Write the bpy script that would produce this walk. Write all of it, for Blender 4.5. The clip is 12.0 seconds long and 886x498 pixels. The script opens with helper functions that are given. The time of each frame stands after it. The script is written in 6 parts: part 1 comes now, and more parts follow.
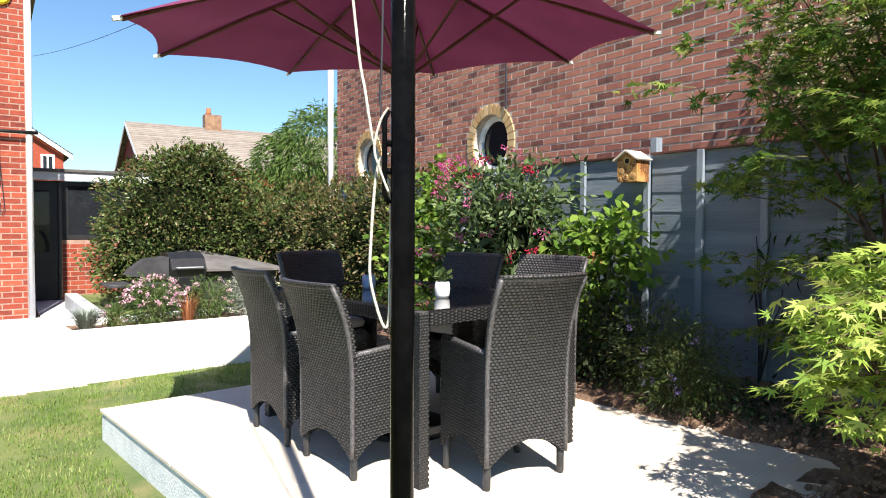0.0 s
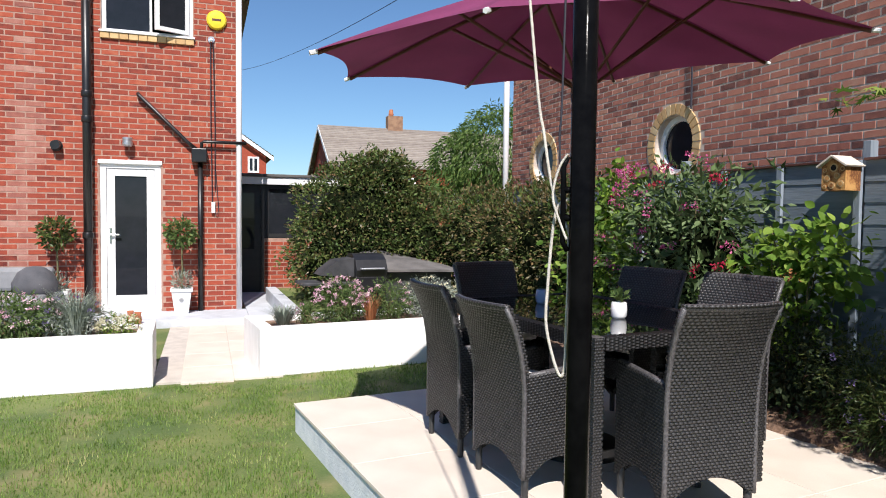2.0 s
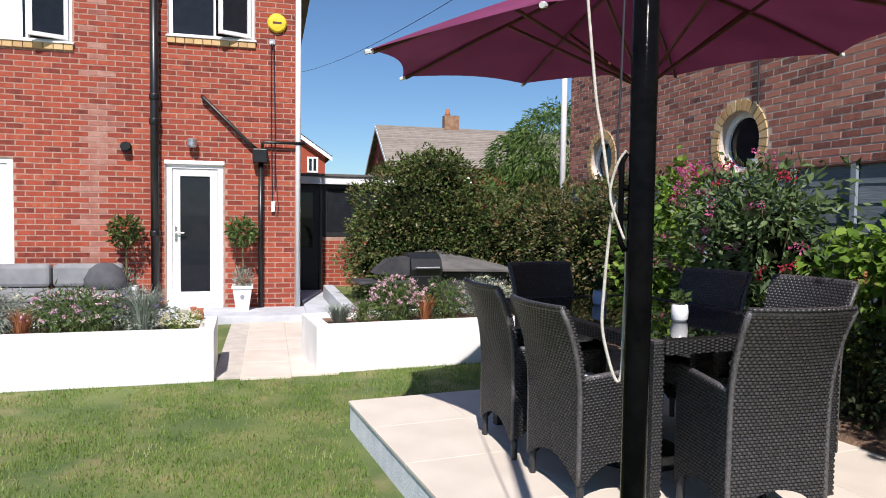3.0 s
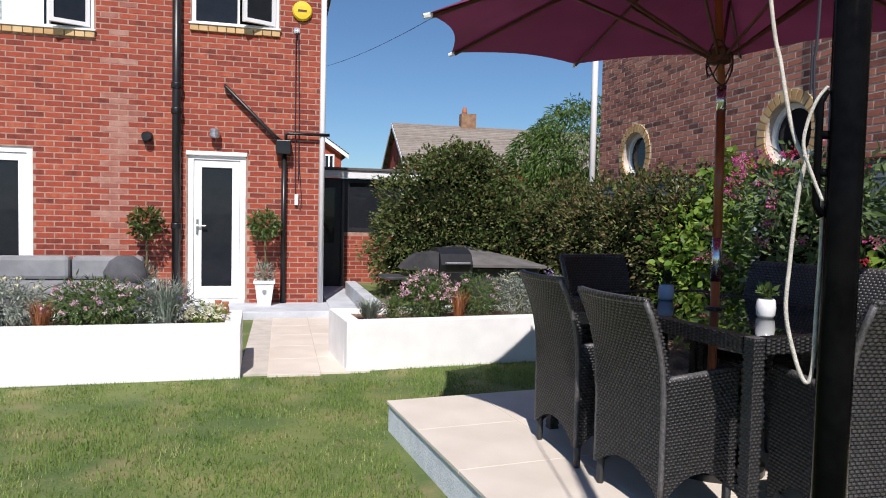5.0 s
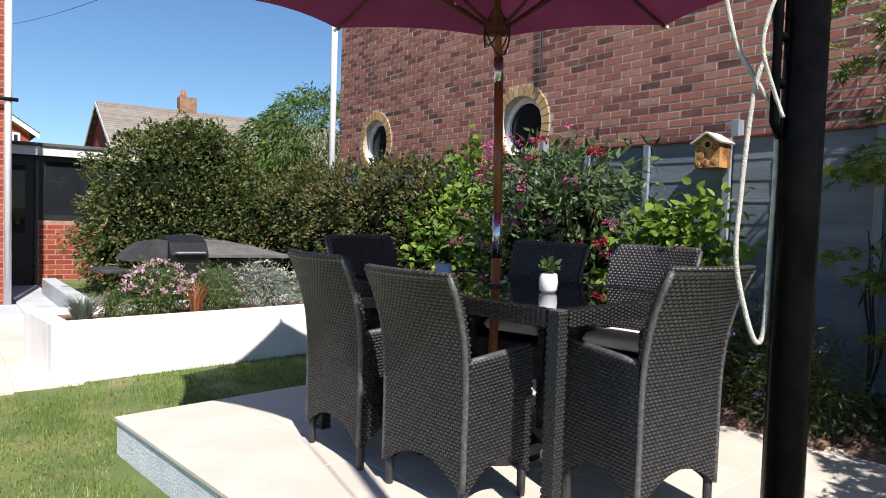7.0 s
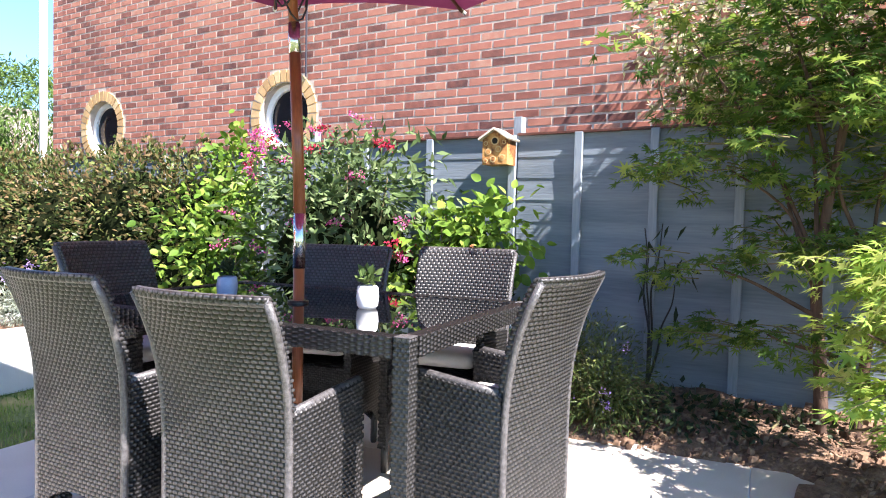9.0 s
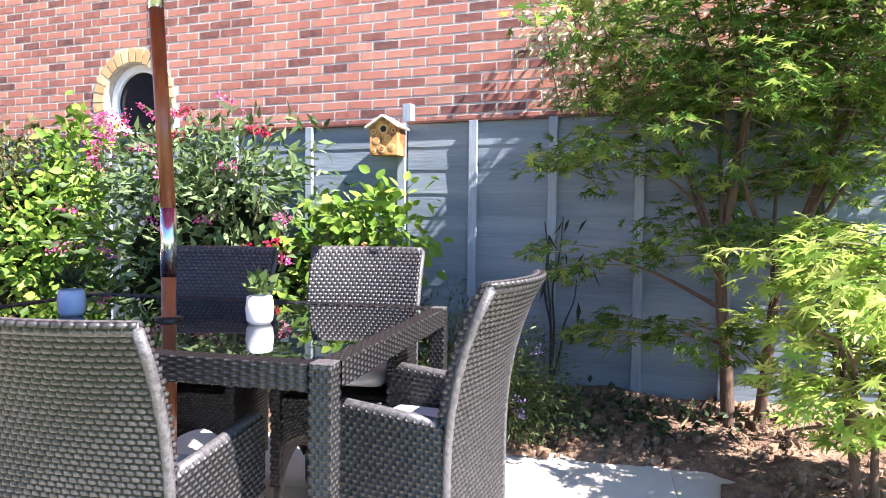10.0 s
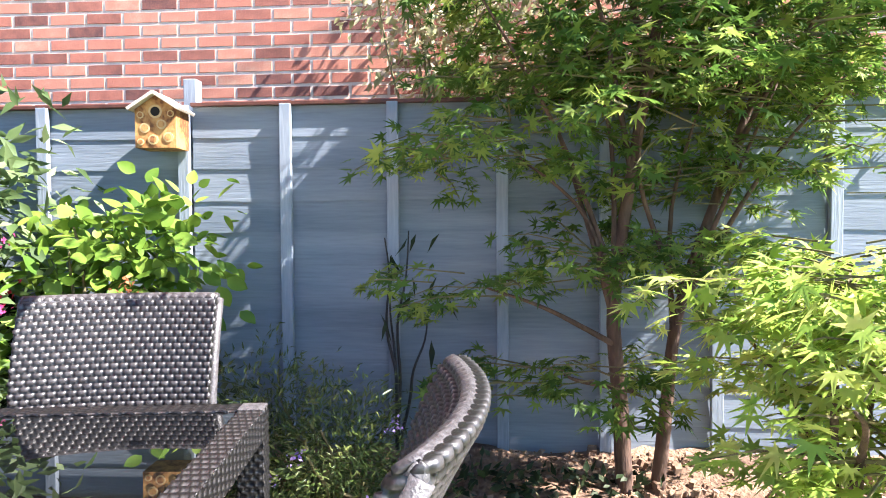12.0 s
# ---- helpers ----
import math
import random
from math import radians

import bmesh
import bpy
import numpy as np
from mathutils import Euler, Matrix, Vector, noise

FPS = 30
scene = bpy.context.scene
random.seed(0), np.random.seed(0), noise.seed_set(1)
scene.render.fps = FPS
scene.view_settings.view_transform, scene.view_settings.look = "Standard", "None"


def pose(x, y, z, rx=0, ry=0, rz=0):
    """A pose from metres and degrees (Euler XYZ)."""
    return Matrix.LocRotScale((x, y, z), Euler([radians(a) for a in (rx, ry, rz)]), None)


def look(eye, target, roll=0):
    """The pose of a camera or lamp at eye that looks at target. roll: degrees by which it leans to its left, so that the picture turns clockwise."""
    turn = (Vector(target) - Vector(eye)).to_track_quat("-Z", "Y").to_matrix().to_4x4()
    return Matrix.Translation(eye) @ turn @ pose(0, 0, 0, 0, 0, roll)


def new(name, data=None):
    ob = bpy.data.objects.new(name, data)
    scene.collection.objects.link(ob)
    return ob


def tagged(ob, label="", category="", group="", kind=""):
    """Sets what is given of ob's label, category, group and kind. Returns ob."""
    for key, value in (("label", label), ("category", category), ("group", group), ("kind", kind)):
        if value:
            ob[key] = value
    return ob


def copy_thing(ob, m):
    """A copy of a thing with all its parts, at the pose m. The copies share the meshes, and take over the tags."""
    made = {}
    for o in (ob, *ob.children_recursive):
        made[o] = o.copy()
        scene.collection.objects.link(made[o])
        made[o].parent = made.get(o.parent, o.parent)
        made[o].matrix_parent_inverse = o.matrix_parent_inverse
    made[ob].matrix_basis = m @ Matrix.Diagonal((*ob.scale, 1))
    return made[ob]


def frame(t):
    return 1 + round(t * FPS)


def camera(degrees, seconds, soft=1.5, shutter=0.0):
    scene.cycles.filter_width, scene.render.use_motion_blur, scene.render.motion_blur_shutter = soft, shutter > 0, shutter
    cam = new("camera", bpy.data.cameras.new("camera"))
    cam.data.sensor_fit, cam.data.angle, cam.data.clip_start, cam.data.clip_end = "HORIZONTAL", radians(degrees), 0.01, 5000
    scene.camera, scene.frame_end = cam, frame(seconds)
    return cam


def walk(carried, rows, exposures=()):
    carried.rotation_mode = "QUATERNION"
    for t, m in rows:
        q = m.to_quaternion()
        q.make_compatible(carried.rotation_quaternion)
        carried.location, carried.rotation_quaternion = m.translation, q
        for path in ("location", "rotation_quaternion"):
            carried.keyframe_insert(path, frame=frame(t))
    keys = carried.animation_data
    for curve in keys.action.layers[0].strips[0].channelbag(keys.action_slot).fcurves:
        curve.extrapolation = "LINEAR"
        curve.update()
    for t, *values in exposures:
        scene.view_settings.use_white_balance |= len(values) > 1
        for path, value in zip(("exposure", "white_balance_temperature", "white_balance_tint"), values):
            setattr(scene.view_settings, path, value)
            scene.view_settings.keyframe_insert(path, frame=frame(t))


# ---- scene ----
cam = camera(66.3, 12.0, soft=1.0)
PATH = [
    (0, (0.215, 0.368, 1.315), (1.322, 2.032, 1.243), 0.3),
    (0.5, (0.212, 0.388, 1.369), (1.188, 2.132, 1.289), 0.6),
    (1, (0.226, 0.392, 1.393), (1.08, 2.198, 1.308), 0.4),
    (1.5, (0.222, 0.383, 1.425), (0.973, 2.235, 1.335), 0.5),
    (2, (0.212, 0.383, 1.427), (0.866, 2.271, 1.336), 0.7),
    (2.5, (0.224, 0.391, 1.428), (0.784, 2.308, 1.336), 0.6),
    (3, (0.229, 0.409, 1.426), (0.725, 2.344, 1.331), 0.8),
    (3.2, (0.223, 0.397, 1.42), (0.695, 2.338, 1.327), 1.0),
    (4.8, (0.109, 0.711, 1.354), (0.547, 2.66, 1.255), 1.6),
    (5, (0.094, 0.742, 1.346), (0.556, 2.686, 1.251), 1.3),
    (5.5, (0.101, 0.844, 1.328), (0.672, 2.758, 1.233), 0.9),
    (6, (0.145, 1.004, 1.299), (0.863, 2.869, 1.202), 0.9),
    (6.5, (0.157, 1.108, 1.264), (1.062, 2.889, 1.168), 1.1),
    (7, (0.056, 1.199, 1.24), (1.238, 2.81, 1.152), 1.8),
    (7.5, (0.013, 1.289, 1.23), (1.411, 2.716, 1.145), 1.2),
    (7.7, (0.006, 1.329, 1.234), (1.469, 2.69, 1.149), 1.1),
    (9.3, (0.315, 1.873, 1.255), (2.052, 2.863, 1.175), 1.5),
    (9.5, (0.364, 1.946, 1.254), (2.135, 2.872, 1.172), 1.5),
    (10, (0.485, 2.073, 1.243), (2.354, 2.78, 1.163), 0.6),
    (10.5, (0.698, 2.189, 1.249), (2.625, 2.719, 1.169), 0.1),
    (11, (0.925, 2.299, 1.274), (2.882, 2.704, 1.199), 0.5),
    (11.5, (1.156, 2.414, 1.298), (3.134, 2.706, 1.222), 0.3),
    (12, (1.374, 2.445, 1.302), (3.368, 2.583, 1.233), -0.4),
]
EXPOSURES = [(0.0, 1.08, 6850, 11), (1.0, 0.76, 6700, 11), (2.5, 0.38, 6480, 15), (5.0, 0.14, 6450, 15), (6.0, 0.10, 6400, 15), (6.6, 0.20, 6380, 15), (7.1, 0.62, 6600, 13), (7.6, 0.98, 6800, 13), (9.4, 2.26, 6450, 18), (10.5, 2.36, 6380, 18), (12.0, 2.58, 6500, 17)]
walk(cam, [(t, look(eye, target, roll)) for t, eye, target, roll in PATH], EXPOSURES)

# ---- light ----
SUN = Vector((-0.21, -0.855, 1.0)).normalized()
world = bpy.data.worlds.new("sky")
scene.world = world
world.use_nodes = True
wn = world.node_tree
sky = wn.nodes.new("ShaderNodeTexSky")
sky.sky_type, sky.sun_disc = "NISHITA", False
sky.sun_elevation = math.asin(SUN.z)
sky.sun_rotation = math.atan2(SUN.x, SUN.y)
sky.air_density, sky.dust_density, sky.ozone_density = 1.0, 0.15, 3.5
deep = wn.nodes.new("ShaderNodeMix")   # the clear deep blue of a dry summer sky
deep.data_type, deep.blend_type = "RGBA", "MULTIPLY"
deep.inputs[0].default_value = 1.0
wn.links.new(sky.outputs[0], deep.inputs[6])
deep.inputs[7].default_value = (0.83, 1.05, 1.19, 1)
wn.links.new(deep.outputs[2], wn.nodes["Background"].inputs[0])
wn.nodes["Background"].inputs[1].default_value = 0.075
sun_data = bpy.data.lights.new("sun", "SUN")
sun_data.energy, sun_data.angle, sun_data.color = 5.0, radians(0.53), (1.0, 0.96, 0.90)
sun = new("sun", sun_data)
sun.matrix_world = look((0, 0, 30), Vector((0, 0, 30)) - SUN)


# ---- materials ----
def ramp_of(nt, stops):
    r = nt.nodes.new("ShaderNodeValToRGB")
    while len(r.color_ramp.elements) < len(stops):
        r.color_ramp.elements.new(0.5)
    for e, (p, c) in zip(r.color_ramp.elements, stops):
        e.position, e.color = p, (*c, 1)
    return r


def mat(name, c1, c2=None, rough=0.6, scale=8.0, fine=90.0, bump=0.15, metal=0.0, random_mix=0.0, spec=0.5, dist=0.004, transmit=0.0, stretch=(1, 1, 1), stain=None):
    """Noise at two scales between two colours, with fine relief. random_mix: how far each piece differs from the next."""
    m = bpy.data.materials.new(name)
    m.use_nodes = True
    nt = m.node_tree
    b = nt.nodes["Principled BSDF"]
    L = nt.links.new
    c2 = c2 or (c1 if isinstance(c1[0], tuple) else tuple(min(1, v * 1.25) for v in c1))
    geo = nt.nodes.new("ShaderNodeTexCoord")
    mp = nt.nodes.new("ShaderNodeMapping")
    mp.inputs["Scale"].default_value = stretch
    L(geo.outputs["Object"], mp.inputs[0])
    n1, n2 = nt.nodes.new("ShaderNodeTexNoise"), nt.nodes.new("ShaderNodeTexNoise")
    for n, s in ((n1, scale), (n2, fine)):
        n.inputs["Scale"].default_value, n.inputs["Detail"].default_value = s, 5
        L(mp.outputs[0], n.inputs["Vector"])
    mixn = nt.nodes.new("ShaderNodeMath")
    mixn.operation = "MULTIPLY_ADD"
    L(n2.outputs[0], mixn.inputs[0])
    mixn.inputs[1].default_value = 0.5
    L(n1.outputs[0], mixn.inputs[2])
    val = nt.nodes.new("ShaderNodeMath")
    val.operation = "MULTIPLY_ADD"
    L(mixn.outputs[0], val.inputs[0])
    val.inputs[1].default_value, val.inputs[2].default_value = 2.0 * (1 - random_mix), -1.0 * (1 - random_mix)
    out = val
    if random_mix:
        oi, isl = nt.nodes.new("ShaderNodeObjectInfo"), nt.nodes.new("ShaderNodeNewGeometry")
        add = nt.nodes.new("ShaderNodeMath")
        L(oi.outputs["Random"], add.inputs[0])
        L(isl.outputs["Random Per Island"], add.inputs[1])
        fr = nt.nodes.new("ShaderNodeMath")
        fr.operation = "FRACT"
        L(add.outputs[0], fr.inputs[0])
        out = nt.nodes.new("ShaderNodeMath")
        out.operation = "MULTIPLY_ADD"
        L(fr.outputs[0], out.inputs[0])
        out.inputs[1].default_value = random_mix
        L(val.outputs[0], out.inputs[2])
    stops = c1 if isinstance(c1[0], (tuple, list)) else [(0.15, c1), (0.85, c2)]
    r = ramp_of(nt, stops)
    L(out.outputs[0], r.inputs[0])
    colour = r.outputs[0]
    if stain:
        sc, sn = stain
        ns = nt.nodes.new("ShaderNodeTexNoise")
        ns.inputs["Scale"].default_value, ns.inputs["Detail"].default_value = sn, 6
        L(geo.outputs["Object"], ns.inputs["Vector"])
        rs = ramp_of(nt, [(0.50, (0, 0, 0)), (0.72, (0.55, 0.55, 0.55))])
        L(ns.outputs[0], rs.inputs[0])
        mx = nt.nodes.new("ShaderNodeMix")
        mx.data_type = "RGBA"
        L(rs.outputs[0], mx.inputs[0])
        L(colour, mx.inputs[6])
        mx.inputs[7].default_value = (*sc, 1)
        colour = mx.outputs[2]
    L(colour, b.inputs["Base Color"])
    b.inputs["Roughness"].default_value, b.inputs["Metallic"].default_value = rough, metal
    b.inputs["Specular IOR Level"].default_value = spec
    if bump:
        bp = nt.nodes.new("ShaderNodeBump")
        bp.inputs["Strength"].default_value, bp.inputs["Distance"].default_value = bump, dist
        L(n2.outputs[0], bp.inputs["Height"])
        L(bp.outputs[0], b.inputs["Normal"])
    if transmit:
        tr = nt.nodes.new("ShaderNodeBsdfTranslucent")
        L(colour, tr.inputs[0])
        ms = nt.nodes.new("ShaderNodeMixShader")
        ms.inputs[0].default_value = transmit
        L(b.outputs[0], ms.inputs[1])
        L(tr.outputs[0], ms.inputs[2])
        L(ms.outputs[0], nt.nodes["Material Output"].inputs[0])
    return m


def leaf_mat(name, stops, transmit=0.35, rough=0.55):
    return mat(name, stops, rough=rough, scale=1.5, fine=25, bump=0.2, random_mix=0.7, transmit=transmit, spec=0.25)


def glass_mat(name, colour=(0.9, 0.95, 0.95), rough=0.0):
    m = bpy.data.materials.new(name)
    m.use_nodes = True
    b = m.node_tree.nodes["Principled BSDF"]
    b.inputs["Base Color"].default_value = (*colour, 1)
    b.inputs["Roughness"].default_value, b.inputs["Transmission Weight"].default_value, b.inputs["IOR"].default_value = rough, 1.0, 1.45
    return m


M_LAWN = mat("lawn_earth", (0.075, 0.12, 0.03), (0.16, 0.19, 0.055), rough=0.95, scale=1.6, fine=60, bump=0.6, dist=0.02, stain=((0.36, 0.27, 0.14), 2.2))
M_BLADE = mat("grass_blade", [(0.1, (0.08, 0.16, 0.025)), (0.45, (0.16, 0.26, 0.045)), (0.74, (0.26, 0.33, 0.085)), (0.97, (0.56, 0.46, 0.25))], rough=0.6, scale=2.6, fine=9, bump=0, random_mix=0.45, transmit=0.3)
M_PAVE = mat("cream_porcelain", (0.60, 0.53, 0.45), (0.72, 0.65, 0.56), rough=0.55, scale=3, fine=140, bump=0.08, random_mix=0.25)
M_GROUT = mat("pale_grout", (0.45, 0.41, 0.36), rough=0.9)
M_RISER = mat("painted_riser", (0.62, 0.66, 0.70), (0.78, 0.80, 0.82), rough=0.8, scale=9, fine=70, bump=0.6, dist=0.01)
M_RENDER = mat("white_masonry_paint", (0.78, 0.77, 0.75), (0.86, 0.85, 0.83), rough=0.85, scale=5, fine=110, bump=0.35)
M_GREYSTEP = mat("grey_concrete", (0.42, 0.44, 0.47), (0.55, 0.57, 0.60), rough=0.85, scale=4, fine=120, bump=0.3)
M_SOIL = mat("garden_soil", (0.09, 0.05, 0.032), (0.27, 0.17, 0.11), rough=0.95, scale=7, fine=60, bump=0.9, dist=0.02)
M_CLOD = mat("soil_clod", (0.14, 0.08, 0.05), (0.34, 0.22, 0.14), rough=0.95, scale=20, fine=90, bump=0.6, random_mix=0.5)
M_BRICK_N = mat("neighbour_brick", [(0.06, (0.10, 0.042, 0.038)), (0.25, (0.23, 0.085, 0.062)), (0.5, (0.40, 0.145, 0.098)), (0.8, (0.47, 0.20, 0.135)), (0.97, (0.50, 0.30, 0.21))], rough=0.85, scale=14, fine=120, bump=0.4, random_mix=0.72)
M_BRICK_H = mat("house_brick", [(0.05, (0.10, 0.020, 0.014)), (0.3, (0.23, 0.038, 0.021)), (0.7, (0.34, 0.062, 0.030)), (0.97, (0.42, 0.125, 0.066))], rough=0.85, scale=10, fine=120, bump=0.4, random_mix=0.6)
M_BRICK_S = mat("stained_house_brick", [(0.05, (0.22, 0.07, 0.055)), (0.4, (0.32, 0.115, 0.085)), (0.97, (0.44, 0.25, 0.20))], rough=0.9, scale=6, fine=80, bump=0.4, random_mix=0.5)
M_MORTAR = mat("mortar", (0.50, 0.41, 0.34), (0.64, 0.55, 0.47), rough=0.95, scale=12, fine=140, bump=0.4)
M_MORTAR_H = mat("pinkish_mortar", (0.31, 0.18, 0.14), (0.43, 0.28, 0.22), rough=0.95, scale=12, fine=140, bump=0.4)
M_YBRICK = mat("buff_brick", [(0.1, (0.45, 0.27, 0.12)), (0.6, (0.60, 0.40, 0.19)), (0.95, (0.68, 0.52, 0.30))], rough=0.85, scale=12, fine=110, bump=0.3, random_mix=0.6)
M_FENCE = mat("blue_grey_fence_paint", (0.125, 0.16, 0.20), (0.215, 0.255, 0.30), rough=0.75, scale=5, fine=60, bump=0.5, random_mix=0.3, stretch=(1, 0.12, 1.6))
M_BATTEN = mat("blue_grey_batten_paint", (0.19, 0.235, 0.285), (0.30, 0.345, 0.40), rough=0.75, scale=5, fine=60, bump=0.5, stretch=(1.5, 1.5, 0.15))
M_WICKER = mat("dark_grey_wicker", (0.022, 0.021, 0.022), (0.058, 0.055, 0.056), rough=0.42, scale=60, fine=400, bump=0.15, spec=0.6)
# grey strands; the shade between them is painted near-black where the relief is low
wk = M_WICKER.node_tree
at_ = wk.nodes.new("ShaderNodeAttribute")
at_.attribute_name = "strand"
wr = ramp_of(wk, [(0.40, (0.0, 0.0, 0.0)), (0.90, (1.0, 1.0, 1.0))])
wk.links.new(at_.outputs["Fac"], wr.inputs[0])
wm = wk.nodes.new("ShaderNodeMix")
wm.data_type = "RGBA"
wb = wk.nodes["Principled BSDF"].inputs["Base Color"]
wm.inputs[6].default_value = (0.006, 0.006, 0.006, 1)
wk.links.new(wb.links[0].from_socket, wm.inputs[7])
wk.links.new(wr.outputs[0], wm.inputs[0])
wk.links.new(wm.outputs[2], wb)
M_RIM = mat("wrapped_wicker_edge", (0.045, 0.042, 0.044), (0.11, 0.105, 0.108), rough=0.38, scale=90, fine=260, bump=0.5, spec=0.6)
M_METAL_D = mat("dark_metal_leg", (0.02, 0.02, 0.021), (0.04, 0.04, 0.04), rough=0.45, scale=20)
M_CUSHION = mat("light_cushion", (0.66, 0.64, 0.62), (0.76, 0.74, 0.72), rough=0.9, scale=6, fine=220, bump=0.3)
M_GLASS_BLACK = mat("black_tempered_glass", (0.002, 0.0022, 0.0025), (0.003, 0.0033, 0.0036), rough=0.012, bump=0, spec=1.0)
M_POST = mat("black_gloss_paint", (0.003, 0.003, 0.0035), (0.006, 0.006, 0.0065), spec=0.03, rough=0.12, scale=14, fine=60, bump=0.12)
M_ROPE = mat("cream_rope", (0.50, 0.46, 0.40), (0.66, 0.61, 0.54), rough=0.85, scale=60, fine=400, bump=0.7)
M_CORD = mat("dark_cord", (0.02, 0.02, 0.03), rough=0.7)
M_CANOPY = mat("burgundy_canvas", (0.16, 0.022, 0.075), (0.22, 0.035, 0.11), rough=0.8, scale=2.5, fine=260, bump=0.2, transmit=0.13)
M_RIBWOOD = mat("dark_rib_wood", (0.07, 0.022, 0.015), (0.12, 0.04, 0.025), rough=0.5, scale=14)
M_POLEWOOD = mat("varnished_mahogany", (0.20, 0.055, 0.02), (0.34, 0.10, 0.035), rough=0.3, scale=9, fine=70, bump=0.1, stretch=(3, 3, 0.25))
M_CHROME = mat("polished_steel", (0.60, 0.60, 0.60), (0.70, 0.70, 0.70), rough=0.22, metal=1.0, bump=0.03)
M_UPVC = mat("white_upvc", (0.80, 0.80, 0.80), (0.84, 0.84, 0.84), rough=0.35, bump=0.02)
M_PANE = mat("dark_window_glass", (0.015, 0.018, 0.022), (0.02, 0.022, 0.028), rough=0.02, bump=0, spec=0.25)
M_PLASTIC = mat("black_plastic_pipe", (0.008, 0.008, 0.009), (0.016, 0.016, 0.016), rough=0.35, bump=0.05)
M_WPIPE = mat("white_pipe", (0.74, 0.74, 0.74), (0.8, 0.8, 0.8), rough=0.4, bump=0.05)
M_YELLOW = mat("yellow_plastic", (0.72, 0.52, 0.02), (0.80, 0.60, 0.03), rough=0.4, bump=0.02)
M_SILVER = mat("brushed_silver", (0.5, 0.5, 0.52), (0.6, 0.6, 0.62), rough=0.35, metal=0.8)
M_BARK = mat("maple_bark", (0.060, 0.034, 0.024), (0.135, 0.080, 0.055), rough=0.9, scale=9, fine=55, bump=0.7, dist=0.01, stretch=(1.5, 1.5, 0.4))
M_TWIG = mat("green_brown_twig", (0.10, 0.09, 0.04), (0.18, 0.15, 0.07), rough=0.85, scale=20)
M_DARKWOOD = mat("dark_door_paint", (0.010, 0.011, 0.012), (0.02, 0.02, 0.022), rough=0.5)
M_FELT = mat("roofing_felt", (0.09, 0.085, 0.082), (0.16, 0.15, 0.145), rough=0.95, scale=4, fine=80, bump=0.5)
M_TILE = mat("roof_tile", (0.20, 0.165, 0.14), (0.30, 0.26, 0.22), rough=0.9, scale=3, fine=20, bump=0.3, random_mix=0.4)
M_BROWNBRICK = mat("weathered_brown_brick", (0.20, 0.11, 0.07), (0.34, 0.20, 0.12), rough=0.9, scale=5, fine=30, bump=0.4)
M_BBQ = mat("black_enamel", (0.012, 0.012, 0.014), (0.022, 0.022, 0.024), rough=0.32, bump=0.05)
M_BBQ_G = mat("weathered_grey_cover", (0.028, 0.028, 0.031), (0.06, 0.06, 0.064), rough=0.6, scale=6)
M_SOFA = mat("grey_outdoor_fabric", (0.19, 0.195, 0.205), (0.27, 0.275, 0.285), rough=0.95, scale=5, fine=200, bump=0.3)
M_SOFA_D = mat("charcoal_fabric", (0.06, 0.062, 0.07), (0.10, 0.10, 0.11), rough=0.9, scale=5, fine=120, bump=0.3)
M_WHITEPOT = mat("white_ceramic", (0.78, 0.78, 0.77), (0.84, 0.84, 0.83), rough=0.25, bump=0.02)
M_BLUEPOT = mat("blue_ceramic", (0.28, 0.36, 0.50), (0.36, 0.44, 0.58), rough=0.3, bump=0.02)
M_TERRA = mat("terracotta", (0.36, 0.12, 0.06), (0.46, 0.18, 0.09), rough=0.85)
M_SCORCH = mat("scorched_pine", [(0.25, (0.16, 0.06, 0.02)), (0.45, (0.36, 0.16, 0.05)), (0.8, (0.55, 0.30, 0.10))], rough=0.75, scale=17, fine=80, bump=0.25, stretch=(1, 1, 0.7))
M_PALEWOOD = mat("pale_log_end", (0.52, 0.35, 0.16), (0.60, 0.43, 0.22), rough=0.8, scale=40)
M_BIRCH = mat("birch_roof_board", (0.55, 0.48, 0.40), (0.70, 0.63, 0.55), rough=0.85, scale=12)
M_HOLE = mat("hole_shade_black", (0.01, 0.008, 0.006), rough=0.9, bump=0)
M_RUST = mat("rusty_iron", (0.10, 0.035, 0.02), (0.17, 0.06, 0.035), rough=0.9, scale=25)
M_CURTAIN = mat("pale_patterned_curtain", (0.45, 0.46, 0.48), (0.75, 0.75, 0.75), rough=0.9, scale=11, fine=40)
L_HEDGE = leaf_mat("hedge_leaf", [(0.05, (0.022, 0.042, 0.012)), (0.5, (0.065, 0.10, 0.026)), (0.95, (0.20, 0.23, 0.075))], 0.22, 0.32)
L_PURPLE = leaf_mat("bronze_leaf", [(0.05, (0.045, 0.05, 0.02)), (0.5, (0.12, 0.10, 0.04)), (0.95, (0.26, 0.17, 0.09))], 0.22, 0.35)
L_LIME = leaf_mat("lime_leaf", [(0.05, (0.06, 0.14, 0.02)), (0.5, (0.15, 0.26, 0.035)), (0.95, (0.32, 0.42, 0.08))], 0.35)
L_MID = leaf_mat("mid_green_leaf", [(0.05, (0.06, 0.11, 0.03)), (0.5, (0.11, 0.17, 0.05)), (0.95, (0.18, 0.25, 0.09))], 0.35)
L_BUD = leaf_mat("buddleia_leaf", [(0.05, (0.028, 0.055, 0.02)), (0.5, (0.10, 0.16, 0.055)), (0.95, (0.22, 0.29, 0.14))], 0.3)
L_MAPLE = leaf_mat("maple_leaf", [(0.05, (0.05, 0.11, 0.02)), (0.5, (0.11, 0.20, 0.035)), (0.95, (0.36, 0.43, 0.09))], 0.52)
